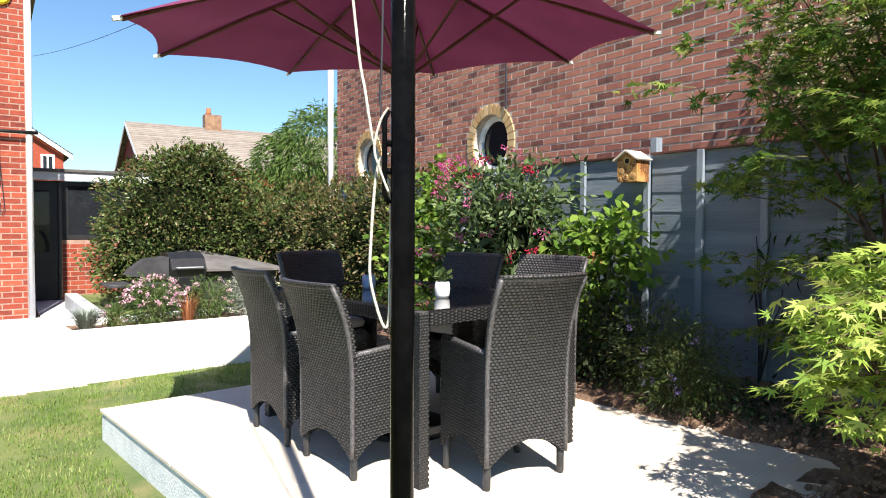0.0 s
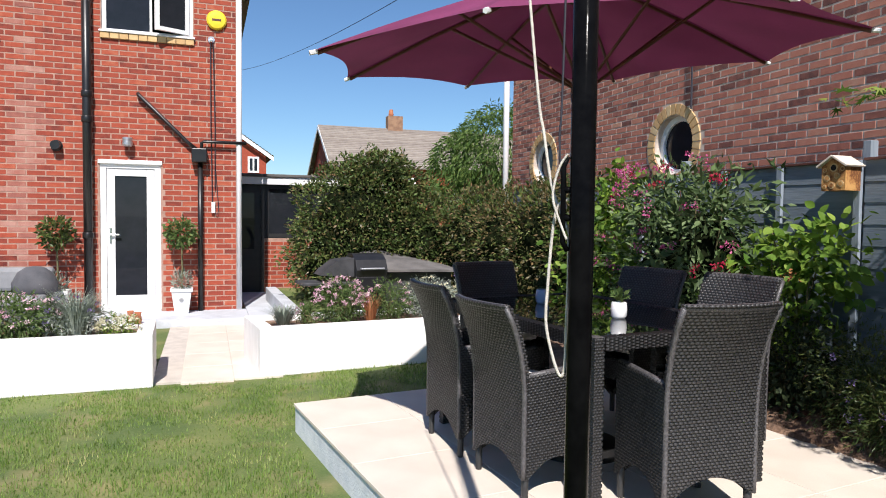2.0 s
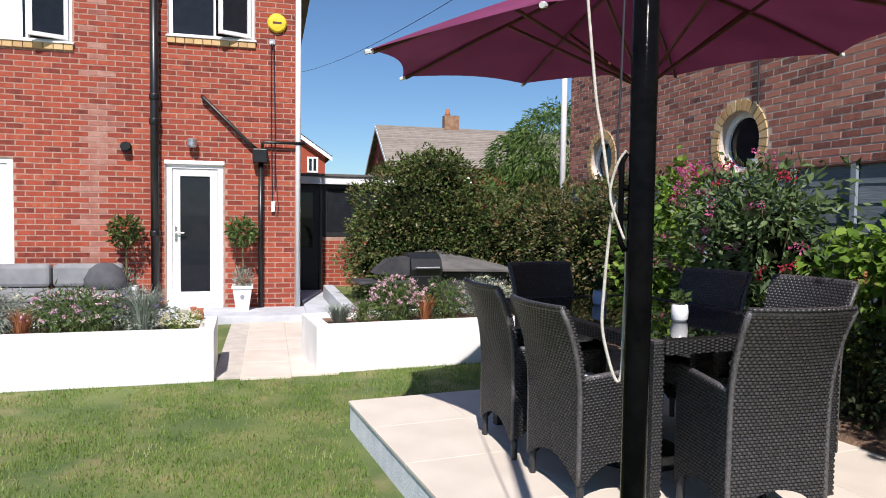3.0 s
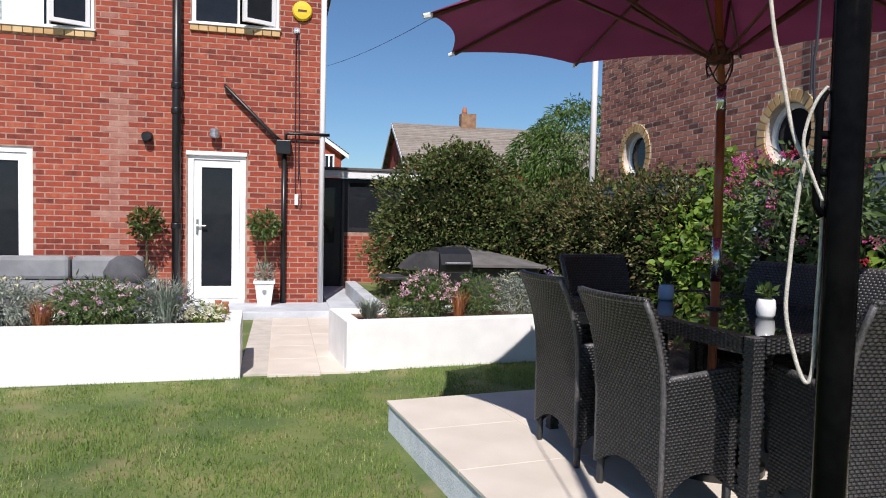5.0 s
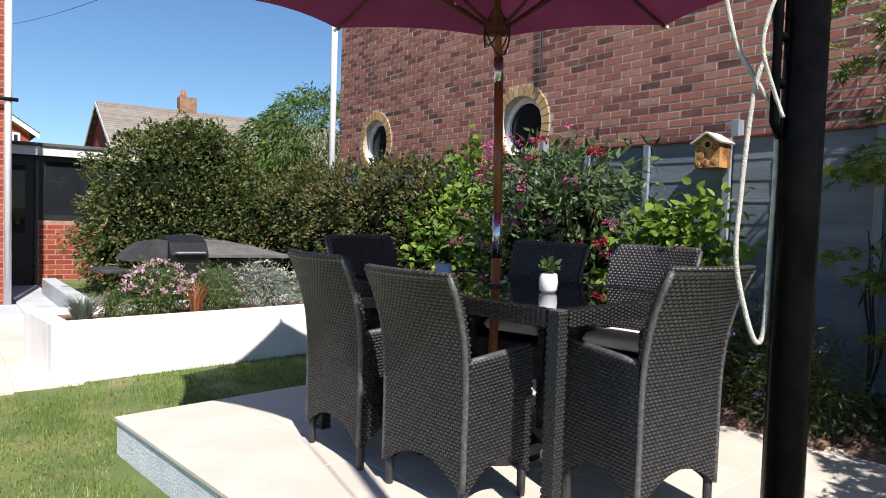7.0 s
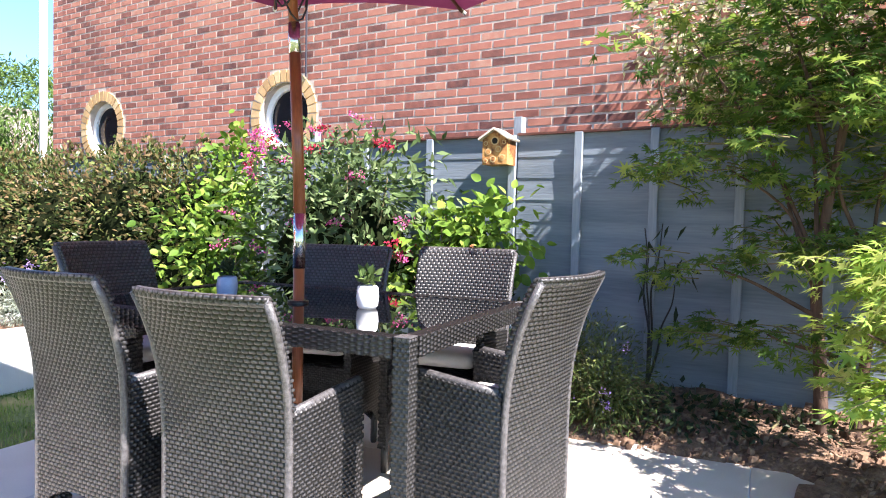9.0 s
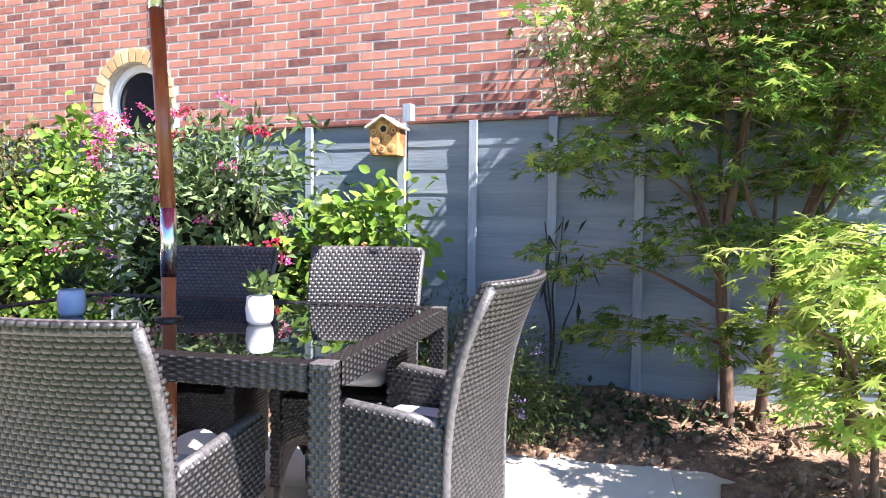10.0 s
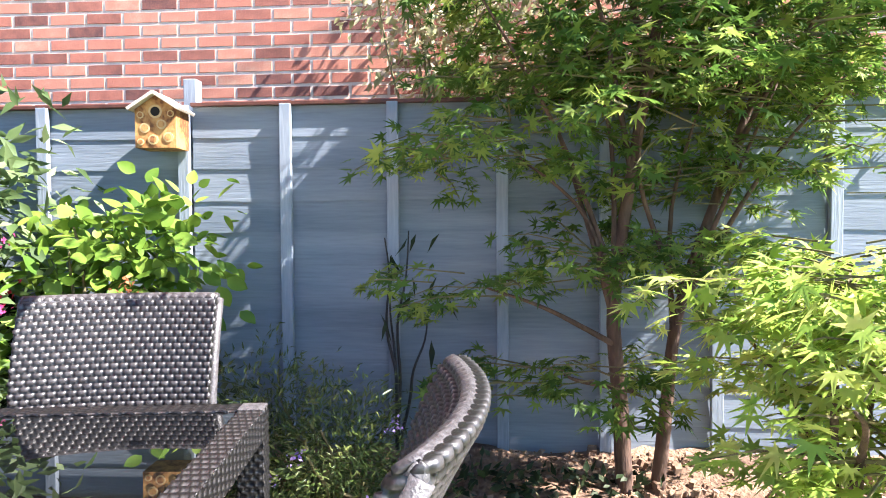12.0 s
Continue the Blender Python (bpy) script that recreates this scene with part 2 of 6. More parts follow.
L_GOLD = leaf_mat("golden_maple_leaf", [(0.05, (0.17, 0.30, 0.05)), (0.45, (0.34, 0.46, 0.085)), (0.85, (0.55, 0.58, 0.18)), (0.98, (0.55, 0.38, 0.18))], 0.40)
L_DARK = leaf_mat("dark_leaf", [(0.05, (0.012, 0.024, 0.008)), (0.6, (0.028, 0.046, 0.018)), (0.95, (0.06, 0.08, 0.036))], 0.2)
L_SILVER = leaf_mat("silver_leaf", [(0.05, (0.17, 0.21, 0.16)), (0.6, (0.28, 0.32, 0.26)), (0.95, (0.42, 0.45, 0.38))], 0.2)
L_WILLOW = leaf_mat("willow_leaf", [(0.05, (0.04, 0.085, 0.02)), (0.5, (0.10, 0.175, 0.04)), (0.95, (0.21, 0.29, 0.08))], 0.35)
L_PALE = leaf_mat("pale_variegated_leaf", [(0.05, (0.20, 0.24, 0.10)), (0.5, (0.40, 0.40, 0.22)), (0.95, (0.55, 0.42, 0.36))], 0.35)
# near-black colour for solid cores: the shade between leaves, painted in
M_SHADE_CORE = mat("painted_inner_shade", (0.006, 0.009, 0.004), (0.014, 0.018, 0.008), rough=0.95, scale=6, fine=40, bump=0.6, spec=0.0)
P_PINK = leaf_mat("magenta_petal", [(0.05, (0.42, 0.04, 0.17)), (0.5, (0.60, 0.10, 0.29)), (0.95, (0.72, 0.30, 0.46))], 0.3, 0.6)
P_RED = leaf_mat("crimson_petal", [(0.05, (0.28, 0.01, 0.03)), (0.95, (0.48, 0.03, 0.08))], 0.3, 0.6)
P_ROSE = leaf_mat("dusky_pink_petal", [(0.05, (0.48, 0.22, 0.32)), (0.5, (0.68, 0.42, 0.50)), (0.95, (0.82, 0.68, 0.68))], 0.3, 0.7)
P_LILAC = leaf_mat("lilac_petal", [(0.05, (0.20, 0.12, 0.40)), (0.95, (0.42, 0.32, 0.62))], 0.3, 0.7)
P_WHITE = leaf_mat("cream_petal", [(0.05, (0.55, 0.50, 0.30)), (0.95, (0.80, 0.78, 0.62))], 0.3, 0.7)
P_RUST = leaf_mat("bronze_grass_blade", [(0.05, (0.30, 0.10, 0.04)), (0.95, (0.50, 0.22, 0.10))], 0.3, 0.6)


# ---- building helpers ----
def thing(name, at, label, category, group="", kind="", rz=0.0):
    e = new(name)
    e.empty_display_size = 0.1
    e.matrix_world = pose(*at, 0, 0, rz)
    return tagged(e, label, category, group, kind)


def part(name, bm, material, parent=None, label="", smooth=False):
    me = bpy.data.meshes.new(name)
    bm.normal_update()
    if smooth:
        for f in bm.faces:
            f.smooth = True
    bm.to_mesh(me)
    bm.free()
    me.materials.append(material)
    ob = new(name, me)
    ob.parent = parent
    return tagged(ob, label)


def mesh_of(name, verts, faces, material, parent=None, label="", smooth=False):
    me = bpy.data.meshes.new(name)
    me.from_pydata([tuple(v) for v in verts], [], [tuple(f) for f in faces])
    me.materials.append(material)
    if smooth:
        me.polygons.foreach_set("use_smooth", [True] * len(me.polygons))
    ob = new(name, me)
    ob.parent = parent
    return tagged(ob, label)


def raw_mesh(name, co, loops, size, material, parent=None, label="", smooth=False):
    """A mesh from arrays: co (n, 3), loops flat, every face with `size` corners."""
    me = bpy.data.meshes.new(name)
    nf = len(loops) // size
    me.vertices.add(len(co))
    me.vertices.foreach_set("co", np.asarray(co, np.float32).ravel())
    me.loops.add(len(loops))
    me.loops.foreach_set("vertex_index", np.asarray(loops, np.int32))
    me.polygons.add(nf)
    me.polygons.foreach_set("loop_start", np.arange(nf, dtype=np.int32) * size)
    me.polygons.foreach_set("loop_total", np.full(nf, size, np.int32))
    if smooth:
        me.polygons.foreach_set("use_smooth", np.ones(nf, bool))
    me.update(calc_edges=True)
    me.validate()
    me.materials.append(material)
    ob = new(name, me)
    ob.parent = parent
    return tagged(ob, label)


def box(bm, x0, x1, y0, y1, z0, z1, bevel=0.0, m=None):
    t = Matrix.LocRotScale(((x0 + x1) / 2, (y0 + y1) / 2, (z0 + z1) / 2), None, (x1 - x0, y1 - y0, z1 - z0))
    r = bmesh.ops.create_cube(bm, size=1, matrix=(m @ t) if m else t)
    if bevel:
        es = list({e for v in r["verts"] for e in v.link_edges})
        bmesh.ops.bevel(bm, geom=es, offset=bevel, segments=2, affect="EDGES", profile=0.5)
    return bm


def boxed(*a, **k):
    return box(bmesh.new(), *a, **k)


def tube(bm, pts, r, n=8, cap=True):
    pts = [Vector(p) for p in pts]
    rs = r if isinstance(r, (list, tuple)) else [r] * len(pts)
    rings, side = [], None
    for i, p in enumerate(pts):
        d = (pts[min(i + 1, len(pts) - 1)] - pts[max(i - 1, 0)]).normalized()
        if side is None:
            side = d.orthogonal().normalized()
        side = (side - d * side.dot(d)).normalized()
        up = d.cross(side)
        rings.append([bm.verts.new(p + (side * math.cos(2 * math.pi * k / n) + up * math.sin(2 * math.pi * k / n)) * rs[i]) for k in range(n)])
    for a, b in zip(rings, rings[1:]):
        for k in range(n):
            bm.faces.new((a[k], a[(k + 1) % n], b[(k + 1) % n], b[k]))
    if cap:
        bm.faces.new(rings[0][::-1])
        bm.faces.new(rings[-1])
    return bm


def tubed(*a, **k):
    return tube(bmesh.new(), *a, **k)


def lathe(bm, prof, n=24, at=(0, 0, 0)):
    rings = []
    for r, z in prof:
        rings.append([bm.verts.new((at[0] + r * math.cos(2 * math.pi * k / n), at[1] + r * math.sin(2 * math.pi * k / n), at[2] + z)) for k in range(n)])
    for a, b in zip(rings, rings[1:]):
        for k in range(n):
            bm.faces.new((a[k], a[(k + 1) % n], b[(k + 1) % n], b[k]))
    if prof[0][0] > 1e-4:
        bm.faces.new(rings[0][::-1])
    if prof[-1][0] > 1e-4:
        bm.faces.new(rings[-1])
    return bm


def lathed(*a, **k):
    return lathe(bmesh.new(), *a, **k)


def arc(a, b, sag, n=12):
    a, b = Vector(a), Vector(b)
    return [a.lerp(b, i / n) - Vector((0, 0, 4 * sag * (i / n) * (1 - i / n))) for i in range(n + 1)]


# leaf outlines, unit length, in the plane z = 0, stem at the origin, tip towards +y
def star_leaf(lobes=7, deep=0.42):
    v = [(0, 0.12, 0)]
    for k in range(lobes):
        a = radians(-115 + 230 * k / (lobes - 1))
        r = 0.88 * (1 - 0.45 * abs(k - (lobes - 1) / 2) / ((lobes - 1) / 2))
        v.append((math.sin(a) * r, 0.12 + math.cos(a) * r, -0.10 * r))
        if k < lobes - 1:
            b = a + radians(115 / (lobes - 1))
            v.append((math.sin(b) * deep * 0.6, 0.12 + math.cos(b) * deep * 0.6, 0.02))
    f = [(0, i + 1, i) for i in range(1, len(v) - 1)]
    return np.array(v), np.array(f)


def oval_leaf(w=0.5):
    v = [(0, 0, 0), (w / 2, 0.4, 0.05), (0, 1, -0.08), (-w / 2, 0.4, 0.05), (0, 0.45, -0.03)]
    return np.array(v, float), np.array([(0, 1, 4), (1, 2, 4), (2, 3, 4), (3, 0, 4)])


def round_leaf(w=0.66, n=4):
    """A broad pointed leaf, folded a little along its midrib."""
    ts = [(k + 1) / (n + 1) for k in range(n)]
    half = [w / 2 * math.sin(math.pi * t ** 0.8) ** 0.75 for t in ts]
    v = [(0, 0, 0)] + [(h, t, 0.16 * h - 0.08 * t * t) for t, h in zip(ts, half)] + [(0, 1, -0.10)] + [(-h, t, 0.16 * h - 0.08 * t * t) for t, h in zip(ts[::-1], half[::-1])]
    mid = len(v)
    v.append((0, 0.5, -0.05))
    return np.array(v, float), np.array([(i, (i + 1) % mid, mid) for i in range(mid)])


RNG = np.random.default_rng(7)


def foliage(name, places, outward, leaf, size, material, parent=None, label="", flat=0.5, droop=0.3, rng=RNG):
    """One mesh of many leaves. outward: the way each leaf points; flat: 1 lays the leaves level, 0 any way round."""
    lv, lf = leaf
    n = len(places)
    tip = outward + rng.normal(0, 0.55, (n, 3))
    tip[:, 2] -= droop
    tip /= np.linalg.norm(tip, axis=1)[:, None] + 1e-9
    up = rng.normal(0, 1, (n, 3)) * (1 - flat) + np.array([0, 0, 1.0]) * flat + outward * (1 - flat) * 0.7
    side = np.cross(tip, up)
    side /= np.linalg.norm(side, axis=1)[:, None] + 1e-9
    nor = np.cross(side, tip)
    s = size * rng.uniform(0.6, 1.25, (n, 1))
    co = places[:, None, :] + (s[:, :, None] * (lv[None, :, 0:1] * side[:, None, :] + lv[None, :, 1:2] * tip[:, None, :] + lv[None, :, 2:3] * nor[:, None, :]))
    loops = (np.arange(n)[:, None, None] * len(lv) + lf[None]).ravel()
    return raw_mesh(name, co.reshape(-1, 3), loops, 3, material, parent, label)


def clump(centre, radii, n, rng=RNG, shell=0.55, ragged=0.22, waves=5.0):
    """Points near the outside of a ragged ellipsoid, with their outward ways."""
    d = rng.normal(0, 1, (n, 3))
    d /= np.linalg.norm(d, axis=1)[:, None]
    bump = np.array([noise.noise(Vector(v) * waves * 0.5 + Vector(centre)) for v in d])
    r = (shell + (1 - shell) * rng.uniform(0, 1, n) ** 0.6) * (1 + ragged * 2 * bump)
    p = np.array(centre) + d * r[:, None] * np.array(radii)
    return p, d


def clumps(spec, rng=RNG, **k):
    ps, ds = zip(*(clump(c, r, n, rng, **k) for c, r, n in spec))
    return np.concatenate(ps), np.concatenate(ds)


# ---- the ground ----
bm = bmesh.new()
bmesh.ops.create_grid(bm, x_segments=40, y_segments=40, size=400)
ground = part("ground", bm, M_LAWN)
tagged(ground, "mown green lawn with dry yellow patches", "lawn", kind="structure")

# grass blades over the part of the lawn that is walked past
rng = np.random.default_rng(3)
n = 190000
gx, gy = rng.uniform(-4.2, 3.4, n), rng.uniform(1.2, 6.9, n)
keep = ~((gx > 0.72 + (4.9 - gy) * 0.05) & (gy < 4.9 + (gx - 0.74) * 0.17)) & ~(gy > 6.38 + 0.03 * (gx + 0.2)) | ((gx > 0.66) & (gy < 6.52 + 0.12 * (gx - 0.64)) & (gy > 5.0 + (gx - 0.74) * 0.17))
gx, gy = gx[keep], gy[keep]
# thin worn places in the turf
worn = np.array([noise.noise(Vector((x * 2.6, y * 3.4, 7))) + 0.4 * noise.noise(Vector((x * 9, y * 9, 3))) for x, y in zip(gx, gy)])
keep = rng.uniform(0, 1, len(gx)) > np.clip((worn - 0.03) * 2.6, 0, 0.88)
gx, gy = gx[keep], gy[keep]
n = len(gx)
patch = np.array([noise.noise(Vector((x * 1.3, y * 1.3, 0))) for x, y in zip(gx, gy)])
h = rng.uniform(0.012, 0.032, n) * (1 + 0.5 * patch)
a = rng.uniform(0, 2 * np.pi, n)
lean = rng.uniform(0, 0.02, n)
w = 0.0028
co = np.zeros((n, 3, 3))
co[:, 0] = np.stack([gx - w * np.sin(a), gy + w * np.cos(a), np.zeros(n)], 1)
co[:, 1] = np.stack([gx + w * np.sin(a), gy - w * np.cos(a), np.zeros(n)], 1)
co[:, 2] = np.stack([gx + lean * np.cos(a), gy + lean * np.sin(a), h], 1)
grass = raw_mesh("grass", co.reshape(-1, 3), np.arange(3 * n), 3, M_BLADE)
tagged(grass, "short mown lawn grass, green with straw-coloured tips", "grass", kind="stuff")

# ---- raised patio of cream slabs ----
PZ = 0.19
patio = thing("patio", (0.74, 4.90, 0), "raised cream porcelain patio with pale painted edge", "patio", kind="structure", rz=7.0)
part("patio_base", boxed(0.012, 3.04, -3.33, -0.012, -0.05, PZ - 0.005), M_RISER, patio, "roughly painted pale blue-grey edge")
SLAB_W, SLAB_D = 0.61, 0.61
slab_meshes = {}
for i in range(5):
    for j in range(6):
        x0, x1 = i * SLAB_W, min((i + 1) * SLAB_W, 3.05)
        y1, y0 = -j * SLAB_D, max(-(j + 1) * SLAB_D, -3.345)
        if y1 - y0 < 0.05:
            continue
        key = (round(x1 - x0, 3), round(y1 - y0, 3))
        if key not in slab_meshes:
            s = part("paving_slab", boxed(-key[0] / 2 + 0.002, key[0] / 2 - 0.002, -key[1] / 2 + 0.002, key[1] / 2 - 0.002, -0.02, 0.0, 0.0025), M_PAVE, patio)
            slab_meshes[key] = s.data
        else:
            s = new("paving_slab", slab_meshes[key])
            s.parent = patio
        s.location = ((x0 + x1) / 2, (y0 + y1) / 2, PZ)

# ---- path and step to the house ----
pbed = part("path_bed", boxed(-0.24, 0.60, 6.47, 9.515, -0.05, 0.016), M_GROUT)
tagged(pbed, "pale mortar bed under the path slabs", "path", kind="structure")
path = thing("garden_path", (0.2, 8.0, 0), "cream slab path between white planters", "path", kind="structure")
for i, (x0, x1) in enumerate(((-0.015, 0.42), (0.42, 0.84), (0.84, 1.3))):
    for j in range(2 if i == 2 else 0, 5):
        y0 = 6.41 + j * 0.62 + (0.05 if i else 0)
        part("paving_slab", boxed(x0 - 0.2 + 0.003, x1 - 0.2 - 0.003, y0 - 8.0 + 0.003, min(y0 + 0.62, 9.52) - 8.0 - 0.003, -0.03, 0.022, 0.003), M_PAVE, path)
terrace = part("terrace", boxed(-6.0, 0.72, 9.52, 10.43, -0.05, 0.10, 0.008), M_GREYSTEP)
tagged(terrace, "grey concrete step along the house wall", "step", kind="structure")
terrace_low = part("terrace_paving", boxed(-6.0, -0.82, 7.2, 9.515, -0.05, 0.024, 0.004), M_PAVE)
tagged(terrace_low, "cream paved terrace behind the white planter", "terrace", kind="structure")
side_path = part("side_path", boxed(0.722, 1.135, 9.53, 12.6, -0.05, 0.098, 0.004), M_GREYSTEP)
tagged(side_path, "pale concrete path beside the house corner", "path", kind="structure")


# ---- white planters ----
def planter(name, at, w, d, h, rz, label, wall=0.13):
    t = thing(name, at, label, "planter", group="white planters", rz=rz)
    part("front_wall", boxed(0, w, 0, wall, 0, h, 0.008), M_RENDER, t)
    part("back_wall", boxed(0, w, d - wall, d, 0, h, 0.008), M_RENDER, t)
    part("end_wall", boxed(0, wall, wall + 0.001, d - wall - 0.001, 0, h - 0.001, 0.004), M_RENDER, t)
    part("end_wall", boxed(w - wall, w, wall + 0.001, d - wall - 0.001, 0, h - 0.001, 0.004), M_RENDER, t)
    bm = bmesh.new()
    bmesh.ops.create_grid(bm, x_segments=40, y_segments=12, size=0.5, matrix=Matrix.LocRotScale((w / 2, d / 2, h - 0.05), None, (w - 2 * wall, d - 2 * wall, 1)))
    for v in bm.verts:
        v.co.z += 0.02 * noise.noise(v.co * 9)
    part("soil", bm, M_SOIL, t, "dark crumbly soil", smooth=True)
    return t


planter("planter", (-4.6, 6.24, 0), 4.38, 0.85, 0.443, 2.0, "long white rendered planter full of flowers")
planter("planter", (0.64, 6.50, 0), 3.0, 0.85, 0.435, 6.5, "white rendered planter with pink and silver plants")
low_wall = part("low_wall", boxed(0, 0.16, 0, 4.0, 0, 0.30, 0.01), M_GREYSTEP)
low_wall.matrix_world = pose(1.14, 7.45, 0, 0, 0, 1)
tagged(low_wall, "low grey rendered retaining wall", "wall", kind="structure")
upper_lawn = part("upper_lawn", boxed(1.30, 4.6, 7.45, 12.0, -0.05, 0.22, 0.01), M_LAWN)
tagged(upper_lawn, "small raised lawn behind the planter", "lawn", kind="structure")

# ---- flower bed ----
bm = bmesh.new()
bmesh.ops.create_grid(bm, x_segments=90, y_segments=180, size=0.5, matrix=Matrix.LocRotScale((3.6, 2.3, 0.15), None, (1.9, 12.0, 1)))
for v in bm.verts:
    out = 3.43 + (2.0 - v.co.y) * 0.123
    if v.co.y < 1.98:
        out = 2.7
    k = min(1, max(0, (v.co.x - out) / 0.12))
    rise = 0.06 + 0.10 * max(0, min(1, (v.co.x - 3.4) / 0.9))
    v.co.z = -0.06 + k * (0.20 + rise + 0.045 * noise.noise(v.co * 5) + 0.025 * noise.noise(v.co * 17))
bed = part("flower_bed", bm, M_SOIL, smooth=True)
tagged(bed, "bare reddish-brown soil bed beneath the fence", "soil", kind="structure")


def bed_z(x, y):
    return 0.14 + 0.06 + 0.10 * max(0, min(1, (x - 3.4) / 0.9))


rng = np.random.default_rng(11)
vs, fs = [], []
cube = np.array([(x, y, z) for x in (-1, 1) for y in (-1, 1) for z in (-1, 1)], float)
cf = [(0, 1, 3, 2), (4, 6, 7, 5), (0, 4, 5, 1), (2, 3, 7, 6), (0, 2, 6, 4), (1, 5, 7, 3)]
for k in range(5200):
    x, y = rng.uniform(2.9, 4.36), rng.uniform(-0.2, 3.2)
    if y > 1.9 and x < 3.52 + (2 - y) * 0.123:
        continue
    s = 0.003 + 0.015 * rng.uniform() ** 4
    q = cube * rng.uniform(0.55, 1.1, (8, 1)) * s
    ang = rng.uniform(0, 6.3)
    q = q @ np.array([(math.cos(ang), -math.sin(ang), 0), (math.sin(ang), math.cos(ang), 0.3), (0.2, -0.3, 1)])
    b = len(vs)
    vs += [tuple(p + np.array((x, y, bed_z(x, y) + s * 0.2))) for p in q]
    fs += [tuple(b + i for i in f) for f in cf]
clods = mesh_of("soil_clods", vs, fs, M_CLOD)
tagged(clods, "loose crumbs and clods of dry soil", "soil", kind="stuff")

# ---- fence ----
FX = 4.416
BOARD = 0.145
PANELS = [(-2.73, -0.90), (-0.86, 0.95), (1.00, 1.92), (1.96, 3.80), (3.86, 5.69), (5.75, 7.55), (7.61, 9.4)]
BATTENS = [-2.2, -1.6, -0.4, 0.2, 0.97, 1.46, 1.94, 2.39, 2.875, 3.36, 3.83, 4.50, 5.10, 5.72, 6.25, 6.9, 7.58]
for y0, y1 in PANELS:
    f = thing("fence_panel", (FX, y0, 0.26), "blue-grey painted waney-board fence panel", "fence panel", group="fence panels", kind="structure")
    L_ = y1 - y0
    zt = 1.59
    k = 0
    while k * BOARD < zt - 0.02:
        z0, z1 = k * BOARD, min((k + 1) * BOARD + 0.018, zt)
        bm = bmesh.new()
        ns = 14
        top, bot = [], []
        for i in range(ns + 1):
            y = L_ * i / ns
            wob = 0.010 * noise.noise(Vector((y * 2.2 + y0, k * 3.1, 1))) + 0.004 * noise.noise(Vector((y * 9 + y0, k, 2)))
            bot.append((y, z0 + wob))
            top.append((y, z1))
        for i in range(ns):
            (ya, za), (yb, zb) = bot[i], bot[i + 1]
            q = [bm.verts.new(p) for p in ((-0.009, ya, za), (-0.009, yb, zb), (-0.003, yb, z1), (-0.003, ya, z1), (-0.004, ya, za + 0.001), (-0.004, yb, zb + 0.001), (0.008, yb, z1), (0.008, ya, z1))]
            for ff in ((0, 1, 2, 3)[::-1], (4, 5, 6, 7), (0, 4, 5, 1)[::-1], (3, 2, 6, 7)[::-1]):
                bm.faces.new([q[j] for j in ff])
        bmesh.ops.remove_doubles(bm, verts=bm.verts, dist=1e-5)
        part("board", bm, M_FENCE, f)
        k += 1
    part("cap_rail", boxed(-0.03, 0.03, 0, L_, zt, zt + 0.018, 0.003), M_RIBWOOD, f, "thin dark capping strip")
for y in BATTENS:
    b = part("fence_batten", boxed(-0.045, -0.018, -0.026, 0.026, 0, 1.595, 0.003), M_BATTEN)
    b.matrix_world = pose(FX, y, 0.26)
    tagged(b, "upright blue-grey painted fence batten", "batten", group="fence battens", kind="structure")
for y in (-0.88, 0.975, 1.94, 3.83, 5.72, 7.58):
    p = part("fence_post", boxed(0.0, 0.07, -0.03, 0.03, 0, 1.75 if abs(y - 3.83) < 0.01 or abs(y - 5.72) < 0.01 else 1.60, 0.004), M_BATTEN)
    p.matrix_world = pose(FX + 0.035, y, 0.24)
    tagged(p, "grey timber fence post", "post", group="fence posts", kind="structure")


